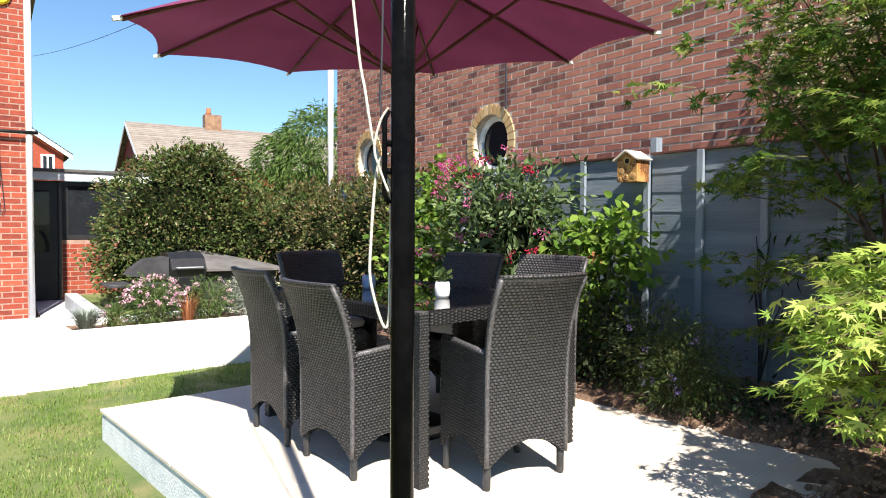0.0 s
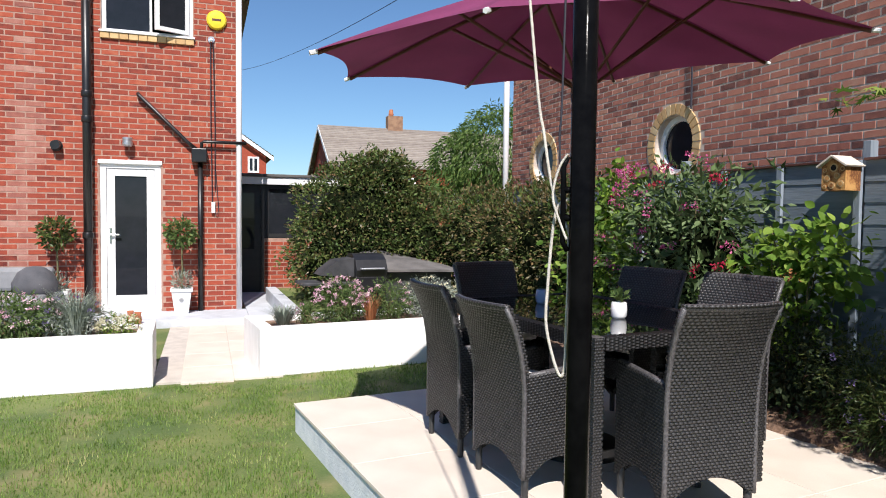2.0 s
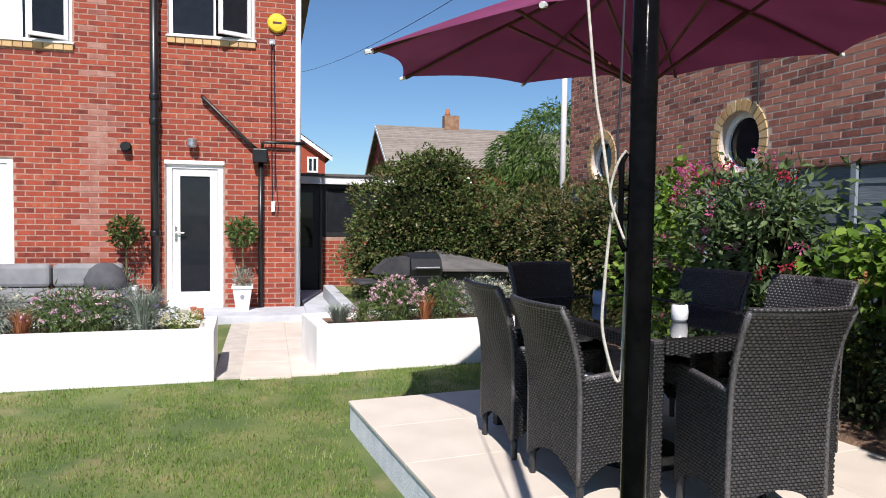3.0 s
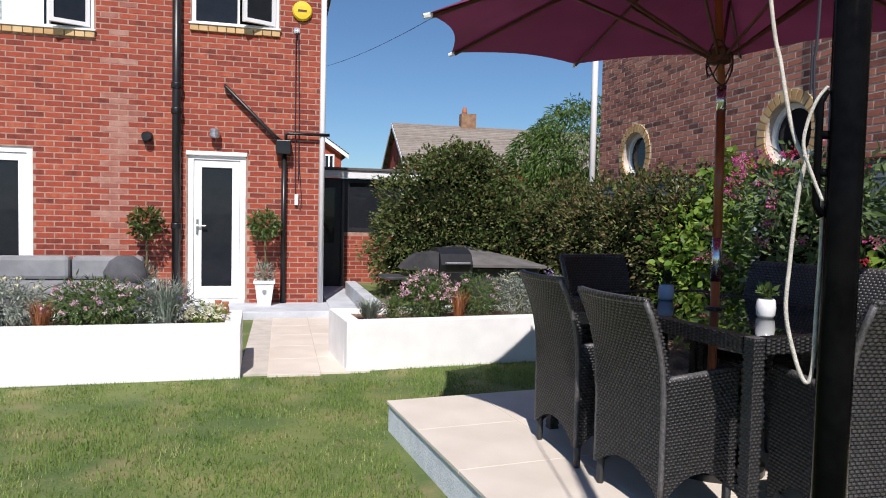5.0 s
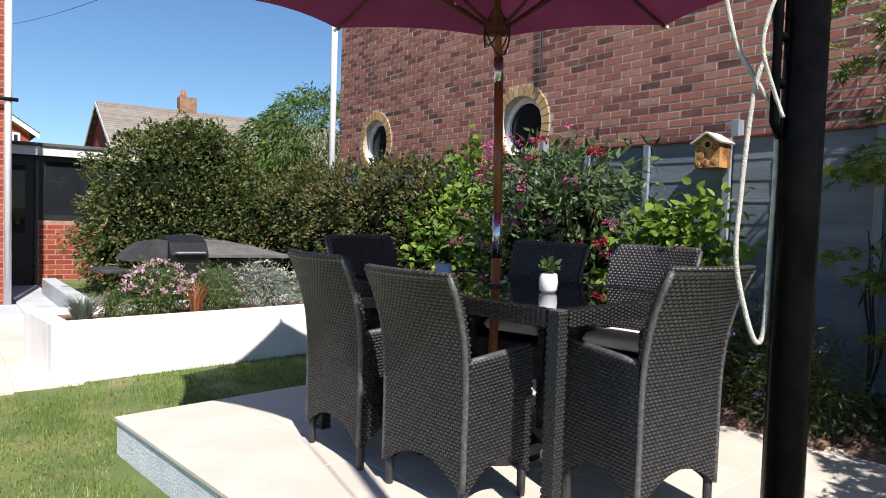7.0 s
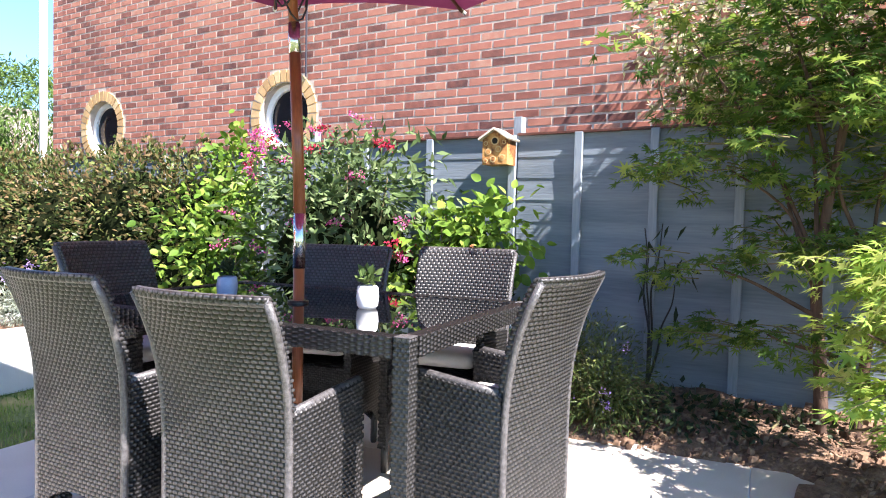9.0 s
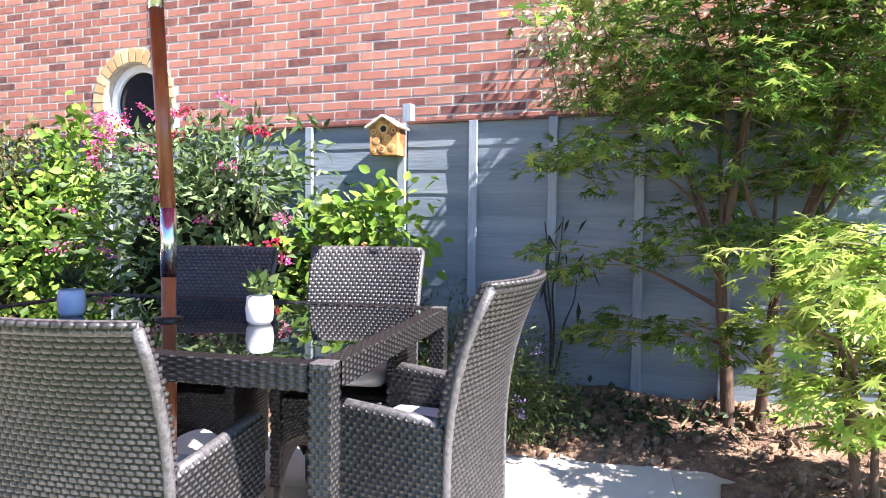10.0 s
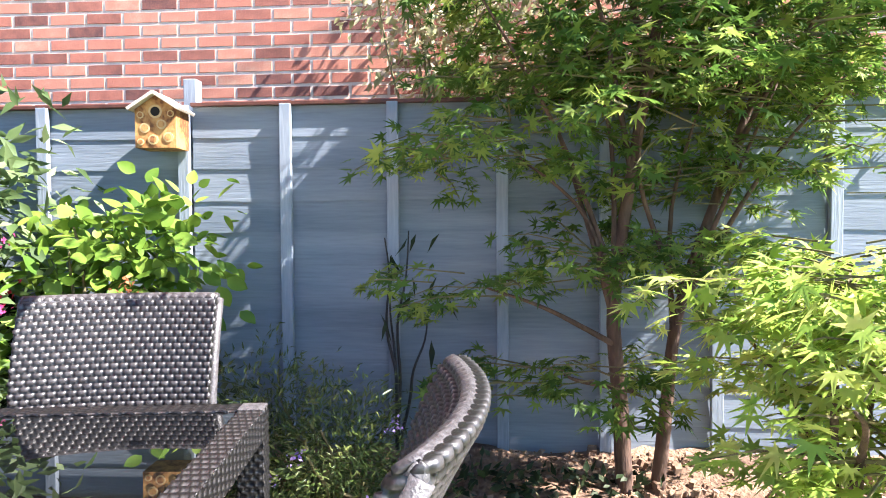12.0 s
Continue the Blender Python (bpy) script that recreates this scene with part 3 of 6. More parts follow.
# ---- brick walls ----
def brick_wall(name, m, w, z0, z1, pitch, course, material, label, holes=(), near=None, stains=None, thick=0.25):
    """A wall in the plane y = 0 of m, its face towards -y, from x = 0 to w. Bricks stand proud of the mortar. holes: tests of (x, z)."""
    wall = new(name)
    wall.matrix_world = m
    tagged(wall, label, "wall", kind="structure")
    vs, fs, sv, sf, singles = [], [], [], [], []
    rng = np.random.default_rng(5)
    bw, bh, mt = pitch, course, 0.0125
    rows = int((z1 - z0) / course)
    for r in range(rows):
        zc = z0 + r * course
        x = -(r % 2) * bw / 2
        while x < w:
            a, b = max(x, 0) + mt / 2, min(x + bw, w) - mt / 2
            x += bw
            if b - a < 0.03:
                continue
            c = ((a + b) / 2, zc + course / 2)
            if any(hl(*q) for hl in holes for q in (c, (a, c[1]), (b, c[1]), ((a + c[0]) / 2, c[1]), ((b + c[0]) / 2, c[1]))):
                # cut short bricks up to the opening
                cut = [i / 8 for i in range(9) if not any(hl(a + (b - a) * i / 8, c[1]) for hl in holes)]
                if len(cut) < 2:
                    continue
                if cut[0] == 0:
                    i = 0
                    while i + 1 < len(cut) and cut[i + 1] - cut[i] < 0.13:
                        i += 1
                    a, b = a, a + (b - a) * cut[i]
                elif cut[-1] == 1:
                    a, b = a + (b - a) * cut[0], b
                if b - a < 0.03:
                    continue
            j = rng.uniform(-0.0015, 0.0015, 4)
            y = -0.0025 - rng.uniform(0, 0.0015)
            if near and near(c[0], c[1]) and len(singles) < 300 and abs(b - a - (bw - mt)) < 1e-4:
                singles.append((c, y))
                continue
            tv, tf = (sv, sf) if stains and stains(c[0], c[1], rng) else (vs, fs)
            k = len(tv)
            za, zb = zc + mt / 2, zc + course - mt / 2
            e = 0.003
            tv += [(a, 0.004, za), (b, 0.004, za), (b, 0.004, zb), (a, 0.004, zb), (a + e, y, za + e + j[0]), (b - e, y, za + e + j[1]), (b - e, y, zb - e + j[2]), (a + e, y, zb - e + j[3])]
            tf += [tuple(k + i for i in f) for f in ((4, 5, 6, 7), (0, 1, 5, 4), (1, 2, 6, 5), (2, 3, 7, 6), (3, 0, 4, 7))]
    o = mesh_of("brickwork", vs, fs, material, wall)
    tagged(o, "", kind="stuff")
    if sv:
        o = mesh_of("stained_brickwork", sv, sf, M_BRICK_S, wall, "bricks bleached by white salts")
        tagged(o, "", kind="stuff")
    if singles:
        a, b, za, zb, e = -(bw - mt) / 2, (bw - mt) / 2, -(course - mt) / 2, (course - mt) / 2, 0.003
        one = None
        for c, y in singles:
            if one is None:
                q = [(a, 0.008, za), (b, 0.008, za), (b, 0.008, zb), (a, 0.008, zb), (a + e, 0, za + e), (b - e, 0, za + e + 0.001), (b - e, 0, zb - e), (a + e, 0, zb - e - 0.001)]
                ob = mesh_of("brick", q, ((4, 5, 6, 7), (0, 1, 5, 4), (1, 2, 6, 5), (2, 3, 7, 6), (3, 0, 4, 7)), material, wall)
                one = ob.data
            else:
                ob = new("brick", one)
                ob.parent = wall
            ob.location = (c[0], y, c[1])
    return wall


def mortar_wall(parent, w, z0, z1, openings, thick=0.25, material=None):
    """The body of a wall behind its bricks, in blocks round its rectangular openings."""
    xs = sorted({0, w, *(v for o in openings for v in o[:2])})
    for a, b in zip(xs, xs[1:]):
        cuts = sorted((o[2], o[3]) for o in openings if o[0] <= a + 1e-6 and o[1] >= b - 1e-6)
        z = z0
        for c0, c1 in cuts + [(z1, z1)]:
            if c0 - z > 0.01:
                part("wall_core", boxed(a, b, 0.0, thick, z, c0), material or M_MORTAR_H, parent)
            z = c1


# the house: face at y = 10.43, corner at x = 0.59
HX0, HY = -6.4, 10.43
DOOR = (-1.15, -0.40, 0.10, 2.12)
WIN_R = (-1.11, 0.02, 3.83, 4.95)
WIN_L = (-3.45, -2.30, 3.63, 4.75)
PDOOR = (-4.6, -3.02, 0.10, 2.12)
OPEN_H = [DOOR, WIN_R, WIN_L, PDOOR]
tests = [(lambda x, z, o=o: o[0] - HX0 - 0.004 < x < o[1] - HX0 + 0.004 and o[2] - (0.085 if o in (WIN_R, WIN_L) else 0) < z < o[3]) for o in OPEN_H]
house_wall = brick_wall("wall_north", pose(HX0, HY, 0), 0.59 - HX0, 0.0, 5.4, 0.22, 0.0735, M_BRICK_H, "red brick rear wall of the house", tests,
                        stains=lambda x, z, r: 0.5 * noise.noise(Vector((x * 1.6, z * 0.5, 4))) + 1.1 * math.exp(-((x + HX0 + 1.95) / 0.26) ** 2) - 0.3 * abs(z - 1.7) / 1.6 + r.uniform(-0.25, 0.25) > 0.5,
                        near=lambda x, z: 4.4 < x < 6.99 and 0.1 < z < 2.0)
mortar_wall(house_wall, 0.59 - HX0, 0.0, 5.4, [(o[0] - HX0, o[1] - HX0, o[2], o[3]) for o in OPEN_H])
side = brick_wall("wall_side", pose(0.59, HY + 0.25, 0, 0, 0, 90), 7.0, 0.0, 5.4, 0.22, 0.0735, M_BRICK_H, "red brick side wall of the house")
mortar_wall(side, 7.0, 0.0, 5.4, [])
roof = part("house_roof", boxed(HX0 - 0.3, 0.95, HY - 0.35, HY + 7.2, 5.4, 5.55, 0.01), M_TILE)
tagged(roof, "tiled roof edge of the brick house", "roof", kind="structure")
inner = part("room_back", boxed(HX0, 0.5, HY + 3.0, HY + 3.1, 0, 5.4), M_SOFA_D)
tagged(inner, "dim room wall seen through the door", "wall", kind="structure")

# the neighbour's house: face at x = 5.1, corner at y = 10.95
NX = 5.10
OV = [(6.72, 2.27, 0.335, 0.255), (9.82, 2.31, 0.335, 0.255)]


def nloc(y):
    return 10.95 - y


ntests = [(lambda x, z, o=o: ((x - nloc(o[0])) / (o[2] + 0.125)) ** 2 + ((z - o[1]) / (o[2] + 0.125)) ** 2 < 1) for o in OV]
nwall = brick_wall("wall_east", pose(NX, 10.95, 0, 0, 0, -90), 14.5, 1.30, 6.4, 0.215, 0.0715, M_BRICK_N, "mottled red-brown brick side wall next door", ntests,
                   near=lambda x, z: 6.6 < x < 9.6 and 1.75 < z < 3.2)

# core of the neighbour's wall, with round openings
bm = bmesh.new()
outer = [(0, 0), (14.5, 0), (14.5, 6.4), (0, 6.4)]
edges = []
loops_ = [[bm.verts.new((x, 0.0, z)) for x, z in outer]]
for y, z, r, _ in OV:
    loops_.append([bm.verts.new((nloc(y) + (r - 0.01) * math.cos(2 * math.pi * k / 40), 0.0, z + (r - 0.01) * math.sin(2 * math.pi * k / 40))) for k in range(40)])
for lp in loops_:
    edges += [bm.edges.new((lp[i], lp[(i + 1) % len(lp)])) for i in range(len(lp))]
bmesh.ops.triangle_fill(bm, use_beauty=True, use_dissolve=False, edges=edges, normal=(0, -1, 0))
r = bmesh.ops.extrude_face_region(bm, geom=bm.faces[:])
for v in r["geom"]:
    if isinstance(v, bmesh.types.BMVert):
        v.co.y += 0.28
bmesh.ops.recalc_face_normals(bm, faces=bm.faces)
part("wall_core", bm, M_MORTAR, nwall)
for y, z, r, ri in OV:
    o = thing("round_window", (NX, y, z), "round window in a ring of buff bricks", "window", group="round windows", kind="structure", rz=-90)
    for k in range(30):
        a0, a1 = 2 * math.pi * k / 30 + 0.018, 2 * math.pi * (k + 1) / 30 - 0.018
        bm = bmesh.new()
        q = []
        for yy in (-0.014, 0.10):
            for rr, aa in ((r, a0), (r, a1), (r + 0.115, a1), (r + 0.115, a0)):
                q.append(bm.verts.new((rr * math.cos(aa), yy, rr * math.sin(aa))))
        for f in ((0, 1, 2, 3), (7, 6, 5, 4), (0, 4, 5, 1), (1, 5, 6, 2), (2, 6, 7, 3), (3, 7, 4, 0)):
            bm.faces.new([q[i] for i in f])
        bmesh.ops.recalc_face_normals(bm, faces=bm.faces)
        part("brick", bm, M_YBRICK, o)
    ring = bmesh.new()
    prof = [(r - 0.004, 0.075), (r - 0.004, 0.13), (r - 0.07, 0.13), (r - 0.07, 0.085), (r - 0.055, 0.075)]
    rings = [[ring.verts.new((pr * math.cos(2 * math.pi * k / 48), py, pr * math.sin(2 * math.pi * k / 48))) for pr, py in prof] for k in range(48)]
    for k in range(48):
        for i in range(len(prof)):
            ring.faces.new((rings[k][i], rings[k][(i + 1) % 5], rings[(k + 1) % 48][(i + 1) % 5], rings[(k + 1) % 48][i]))
    bmesh.ops.recalc_face_normals(ring, faces=ring.faces)
    part("window_frame", ring, M_UPVC, o, "white round frame", smooth=False)
    bm = bmesh.new()
    bmesh.ops.create_circle(bm, cap_ends=True, radius=r - 0.068, segments=40, matrix=pose(0, 0.11, 0, 90))
    part("pane", bm, M_PANE, o)
corner = part("corner_pipe", tubed([(4.99, 10.98, 0.0), (4.99, 10.98, 6.4)], 0.05, 12), M_WPIPE, smooth=True)
tagged(corner, "white downpipe at the neighbour's wall corner", "downpipe", kind="structure")
nb = part("wall_far", boxed(5.36, 14.0, 10.7, 10.95, 0, 6.4), M_BRICK_N)
tagged(nb, "far brick wall of the house next door", "wall", kind="structure")
nr = part("neighbour_roof", boxed(4.8, 14.0, -3.8, 11.2, 6.4, 6.55), M_TILE)
tagged(nr, "roof of the house next door", "roof", kind="structure")
cab = part("wall_cable", tubed([(NX - 0.03, 6.40, 2.62), (NX - 0.03, 6.41, 4.0), (NX - 0.03, 6.40, 6.3)], 0.012, 6), M_CORD)
tagged(cab, "dark cable running down the brick wall", "cable")


# ---- doors and windows of the house ----
M_CLEAR = glass_mat("clear_window_glass")

def door(name, x0, x1, z0, z1, label, fr=0.075, handle=True):
    d = thing(name, ((x0 + x1) / 2, HY, z0), label, "door", kind="structure")
    w, h = x1 - x0, z1 - z0
    part("door_frame", box(box(box(bmesh.new(), -w / 2, -w / 2 + fr, 0.02, 0.09, 0, h), w / 2 - fr, w / 2, 0.02, 0.09, 0, h), -w / 2 + fr, w / 2 - fr, 0.02, 0.09, h - fr, h), M_UPVC, d)
    part("threshold", boxed(-w / 2, w / 2, -0.03, 0.12, -0.001, 0.05, 0.006), M_UPVC, d)
    leaf = new("door_leaf")
    leaf.parent = d
    s = 0.10
    a, b = -w / 2 + fr + 0.004, w / 2 - fr - 0.004
    part("stile", boxed(a, a + s, 0.035, 0.085, 0.055, h - fr - 0.004, 0.006), M_UPVC, leaf)
    part("stile", boxed(b - s, b, 0.035, 0.085, 0.055, h - fr - 0.004, 0.006), M_UPVC, leaf)
    part("rail", boxed(a + s, b - s, 0.036, 0.084, 0.055, 0.055 + 0.17, 0.006), M_UPVC, leaf)
    part("rail", boxed(a + s, b - s, 0.036, 0.084, h - fr - 0.004 - s, h - fr - 0.004, 0.006), M_UPVC, leaf)
    part("pane", boxed(a + s - 0.005, b - s + 0.005, 0.055, 0.065, 0.22, h - fr - s), M_PANE, leaf)
    if handle:
        bm = boxed(a + 0.03, a + 0.06, 0.02, 0.035, 0.93, 1.15, 0.004)
        box(bm, a + 0.03, a + 0.16, -0.01, 0.01, 1.04, 1.06, 0.005)
        part("door_handle", bm, M_CHROME, leaf, "white lever handle")
    return d


door("door_1", *DOOR, "white plastic back door with a tall dark pane")
lint = part("door_lintel", boxed(DOOR[0] - 0.02, DOOR[1] + 0.02, HY - 0.02, HY + 0.03, 2.10, 2.155, 0.005), M_WPIPE)
tagged(lint, "pale painted lintel above the back door", "lintel", kind="structure")
door("door_2", PDOOR[0] + 0.78, PDOOR[1], PDOOR[2], PDOOR[3], "white plastic patio door with dark glass")
door("door_3", PDOOR[0], PDOOR[0] + 0.78, PDOOR[2], PDOOR[3], "white plastic patio door with dark glass", handle=False)


def window(name, x0, x1, z0, z1, label, open_to, curtain=None):
    d = thing(name, ((x0 + x1) / 2, HY, z0), label, "window", kind="structure")
    w, h = x1 - x0, z1 - z0
    fr = 0.055
    part("window_frame", box(box(box(box(bmesh.new(), -w / 2, -w / 2 + fr, 0.02, 0.09, 0, h), w / 2 - fr, w / 2, 0.02, 0.09, 0, h), -w / 2 + fr, w / 2 - fr, 0.02, 0.09, 0, fr), -w / 2 + fr, w / 2 - fr, 0.02, 0.09, h - fr, h), M_UPVC, d)
    part("mullion", boxed(-0.02 + 0.04, 0.05, 0.02, 0.09, fr, h - fr), M_UPVC, d)
    n = round(w / 0.11)
    for k in range(n):
        a = -w / 2 - 0.02 + (w + 0.04) * k / n
        part("sill_brick", boxed(a + 0.004, a + (w + 0.04) / n - 0.004, -0.035, 0.09, -0.082, -0.004, 0.004), M_YBRICK, d)
    part("window_sill", boxed(-w / 2 - 0.03, w / 2 + 0.03, -0.05, 0.02, -0.002, 0.022, 0.004), M_UPVC, d)
    pn = part("pane", boxed(-w / 2 + fr - 0.004, 0.02, 0.05, 0.06, fr, h - fr), M_CLEAR if curtain else M_PANE, d)
    pn.visible_shadow = not curtain
    # the open casement, hinged at its outer side
    c = new("casement")
    c.parent = d
    cw = w / 2 - fr - 0.06
    c.matrix_basis = pose(w / 2 - fr, 0.02, fr, 0, 0, open_to)
    part("casement_frame", box(box(box(box(bmesh.new(), -cw, -cw + 0.05, -0.03, 0.02, 0, h - 2 * fr), -0.05, 0, -0.03, 0.02, 0, h - 2 * fr), -cw + 0.05, -0.05, -0.03, 0.02, 0, 0.05), -cw + 0.05, -0.05, -0.03, 0.02, h - 2 * fr - 0.05, h - 2 * fr), M_UPVC, c)
    part("pane", boxed(-cw + 0.046, -0.046, -0.008, 0.0, 0.046, h - 2 * fr - 0.046), M_PANE, c)
    if curtain:
        bm = bmesh.new()
        bmesh.ops.create_grid(bm, x_segments=60, y_segments=1, size=0.5, matrix=Matrix.LocRotScale((-w / 4, 0.075, h / 2), Euler((radians(90), 0, 0)), (w / 2 - fr, h - 2 * fr, 1)))
        for v in bm.verts:
            v.co.y += 0.003 * math.sin(v.co.x * 70)
        part("curtain", bm, curtain, d, "pale patterned net curtain")
    return d


window("window_1", *WIN_R, "white upstairs window with one casement open", 24)
window("window_2", *WIN_L, "white upstairs window with pale patterned curtain", 24, M_CURTAIN)


# ---- pipes and fittings on the house wall ----
def fitting(name, bm, material, label, category, smooth=True):
    return tagged(part(name, bm, material, smooth=smooth), label, category)


fitting("soil_pipe", tubed([(-1.28, HY - 0.085, 0.1), (-1.28, HY - 0.085, 5.4)], 0.056, 14), M_PLASTIC, "thick black plastic soil pipe on the brick wall", "pipe")
for z in (1.1, 2.62, 2.95, 4.35):
    fitting("pipe_collar", lathed([(0.064, 0), (0.070, 0.015), (0.070, 0.07), (0.064, 0.085)], 16, (-1.28, HY - 0.085, z)), M_PLASTIC, "black collar around the soil pipe", "pipe collar")
fitting("waste_pipe", tubed([(-0.67, HY - 0.03, 3.04), (-0.66, HY - 0.07, 3.02), (-0.05, HY - 0.07, 2.42), (0.06, HY - 0.07, 2.33)], 0.026, 10), M_PLASTIC, "sloping black waste pipe on the brick wall", "pipe")
bm = boxed(0.0, 0.20, HY - 0.17, HY - 0.02, 2.15, 2.34, 0.012)
fitting("rain_hopper", bm, M_PLASTIC, "square black rainwater hopper", "hopper", False)
fitting("downpipe", tubed([(0.11, HY - 0.07, 0.1), (0.11, HY - 0.07, 2.16)], 0.036, 12), M_PLASTIC, "black downpipe below the hopper", "pipe")
fitting("overflow_pipe", tubed([(0.13, HY - 0.08, 2.30), (0.13, HY - 0.08, 2.42), (0.16, HY - 0.08, 2.44), (0.72, HY - 0.08, 2.44)], 0.022, 10), M_PLASTIC, "thin black pipe across the house corner", "pipe")
fitting("corner_downpipe", tubed([(0.625, HY - 0.045, 0.1), (0.625, HY - 0.045, 5.4)], 0.038, 12), M_WPIPE, "white downpipe on the house corner", "downpipe")
vent = thing("wall_vent", (-1.65, HY, 2.31), "round black flue vent on the brick wall", "vent")
part("flue", tubed([(0, 0.02, 0), (0, -0.12, 0.0)], [0.062, 0.058], 18), M_PLASTIC, vent, smooth=False)
part("flue_ring", tubed([(0, -0.004, 0), (0, -0.02, 0)], 0.072, 20), M_PLASTIC, vent)
lamp = thing("wall_lamp", (-0.80, HY, 2.38), "small silver wall lamp above the door", "wall lamp")
part("lamp_body", lathed([(0.05, -0.05), (0.065, -0.03), (0.065, 0.0), (0.06, 0.005), (0.06, 0.03), (0.065, 0.035), (0.065, 0.06), (0.05, 0.07)], 18, (0, -0.09, 0)), M_SILVER, lamp)
part("lamp_bracket", boxed(-0.03, 0.03, -0.05, 0, -0.03, 0.03, 0.006), M_SILVER, lamp)
alarm = thing("alarm_box", (0.33, HY, 4.12), "round yellow alarm box on the brick wall", "alarm box")
part("alarm_cover", tubed([(0, 0.0, 0), (0, -0.035, 0), (0, -0.055, 0), (0, -0.06, 0)], [0.132, 0.132, 0.115, 0.06], 28), M_YELLOW, alarm)
part("alarm_mark", boxed(-0.06, 0.06, -0.0625, -0.0605, -0.018, 0.012), M_RIBWOOD, alarm, "dark lettering bar")
hook = thing("line_hook", (0.26, HY, 3.85), "steel pulley hook holding washing-line cords", "hook")
part("hook_plate", tubed([(0, 0.0, 0), (0, -0.02, 0)], 0.045, 14), M_SILVER, hook)
part("pulley", tubed([(-0.015, -0.05, -0.02), (0.015, -0.05, -0.02)], 0.03, 14), M_CHROME, hook)
for dx, zb in ((-0.012, -2.32), (0.022, -2.05)):
    part("cord", tubed([(dx, -0.05, -0.03), (dx * 1.6 + 0.01, -0.04, -1.2), (dx + 0.02, -0.04, zb)], 0.006, 6), M_CORD, hook)
jb = thing("junction_box", (0.28, HY, 1.46), "small white junction box on brick", "junction box")
part("box_body", boxed(-0.025, 0.025, -0.05, 0, 0, 0.15, 0.006), M_WPIPE, jb)
part("cable_loop", tubed([(0.02, -0.03, 0.0), (0.05, -0.035, -0.03), (0.07, -0.035, 0.03), (0.065, -0.03, 0.14), (0.03, -0.03, 0.6)], 0.005, 6), M_CORD, jb)

# ---- porch behind the house corner ----
porch = thing("porch", (0.70, 12.6, 0.1), "dark timber porch with felt roof and brick base", "porch", kind="structure")
part("door", boxed(0.0, 0.38, 0, 0.05, 0, 1.86, 0.004), M_DARKWOOD, porch, "dark half-glazed door")
part("door_pane", boxed(0.05, 0.27, -0.004, 0.003, 0.75, 1.72), M_PANE, porch)
part("door_post", boxed(0.38, 0.45, -0.03, 0.05, 0, 1.86, 0.004), M_DARKWOOD, porch)
part("window_frame", box(box(box(box(bmesh.new(), 0.45, 2.4, -0.02, 0.04, 0.95, 1.02), 0.45, 2.4, -0.02, 0.04, 1.80, 1.86), 0.45, 0.52, -0.02, 0.04, 1.02, 1.8), 1.5, 1.57, -0.02, 0.04, 1.02, 1.8), M_DARKWOOD, porch)
part("pane", boxed(0.52, 2.4, 0.005, 0.012, 1.02, 1.80), M_PANE, porch)
part("fascia", boxed(-0.25, 2.5, -0.12, -0.08, 1.87, 2.0, 0.006), M_WPIPE, porch, "white fascia board")
part("roof", boxed(-0.25, 2.5, -0.15, 2.4, 2.0, 2.05, 0.01), M_FELT, porch, "grey corrugated felt roof")
part("side_wall", boxed(2.4, 2.5, 0, 2.4, 0, 1.99), M_DARKWOOD, porch)
part("back_wall", boxed(0, 2.5, 2.3, 2.4, 0, 1.99), M_DARKWOOD, porch)
pb = brick_wall("porch_base", pose(1.13, 12.57, 0), 1.9, 0.10, 1.04, 0.22, 0.0735, M_BRICK_H, "low red brick base wall of the porch")
mortar_wall(pb, 1.9, 0.0, 1.04, [], 0.1)


# ---- woven rattan ----
def woven(name, surf, lu, lv, parent, label="", cw=0.0245, rh=0.0132, amp=0.0058, closed=True, shared=None):
    """A woven skin over surf(u, v) (u, v from 0 to 1), lu by lv metres: flat strands over and under upright stakes, as real relief."""
    if shared:
        ob = new(name, shared)
        ob.parent = parent
        return ob
    nc, nr = max(2, round(lu / cw)), max(2, round(lv / rh))
    ku, kv = 6, 4
    nu, nv = nc * ku, nr * kv + 1
    iu, iv = np.arange(nu + (0 if closed else 1)), np.arange(nv)
    U, V = np.meshgrid(iu / nu, iv / (nv - 1), indexing="ij")
    row = np.minimum(iv // kv, nr - 1)[None, :]
    s = (U * nc + 0.5 * (row % 2)) % 1.0
    across = np.where((iv % kv) == 0, 0.0, 1.0)[None, :]
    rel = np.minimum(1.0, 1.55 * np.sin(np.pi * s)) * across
    h = amp * rel - amp * 0.35
    e = 1e-3
    P = surf(U, V)
    du = surf((U + e) % 1.0 if closed else U + e, V) - surf((U - e) % 1.0 if closed else U - e, V)
    dv = surf(U, np.clip(V + e, 0, 1)) - surf(U, np.clip(V - e, 0, 1))
    nrm = np.cross(du, dv)
    nrm /= np.linalg.norm(nrm, axis=2)[:, :, None] + 1e-12
    P = P + nrm * h[:, :, None]
    m_u, m_v = P.shape[:2]
    idx = np.arange(m_u * m_v).reshape(m_u, m_v)
    a = idx if closed else idx[:-1]
    b = np.roll(idx, -1, 0) if closed else idx[1:]
    quads = np.stack([a[:, :-1], b[:, :-1], b[:, 1:], a[:, 1:]], -1).reshape(-1, 4)
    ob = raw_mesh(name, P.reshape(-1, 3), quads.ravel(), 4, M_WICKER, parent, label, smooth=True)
    # relief height, which drives the painted shade in the gaps
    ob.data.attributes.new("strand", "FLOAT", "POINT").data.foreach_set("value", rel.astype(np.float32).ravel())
    return ob


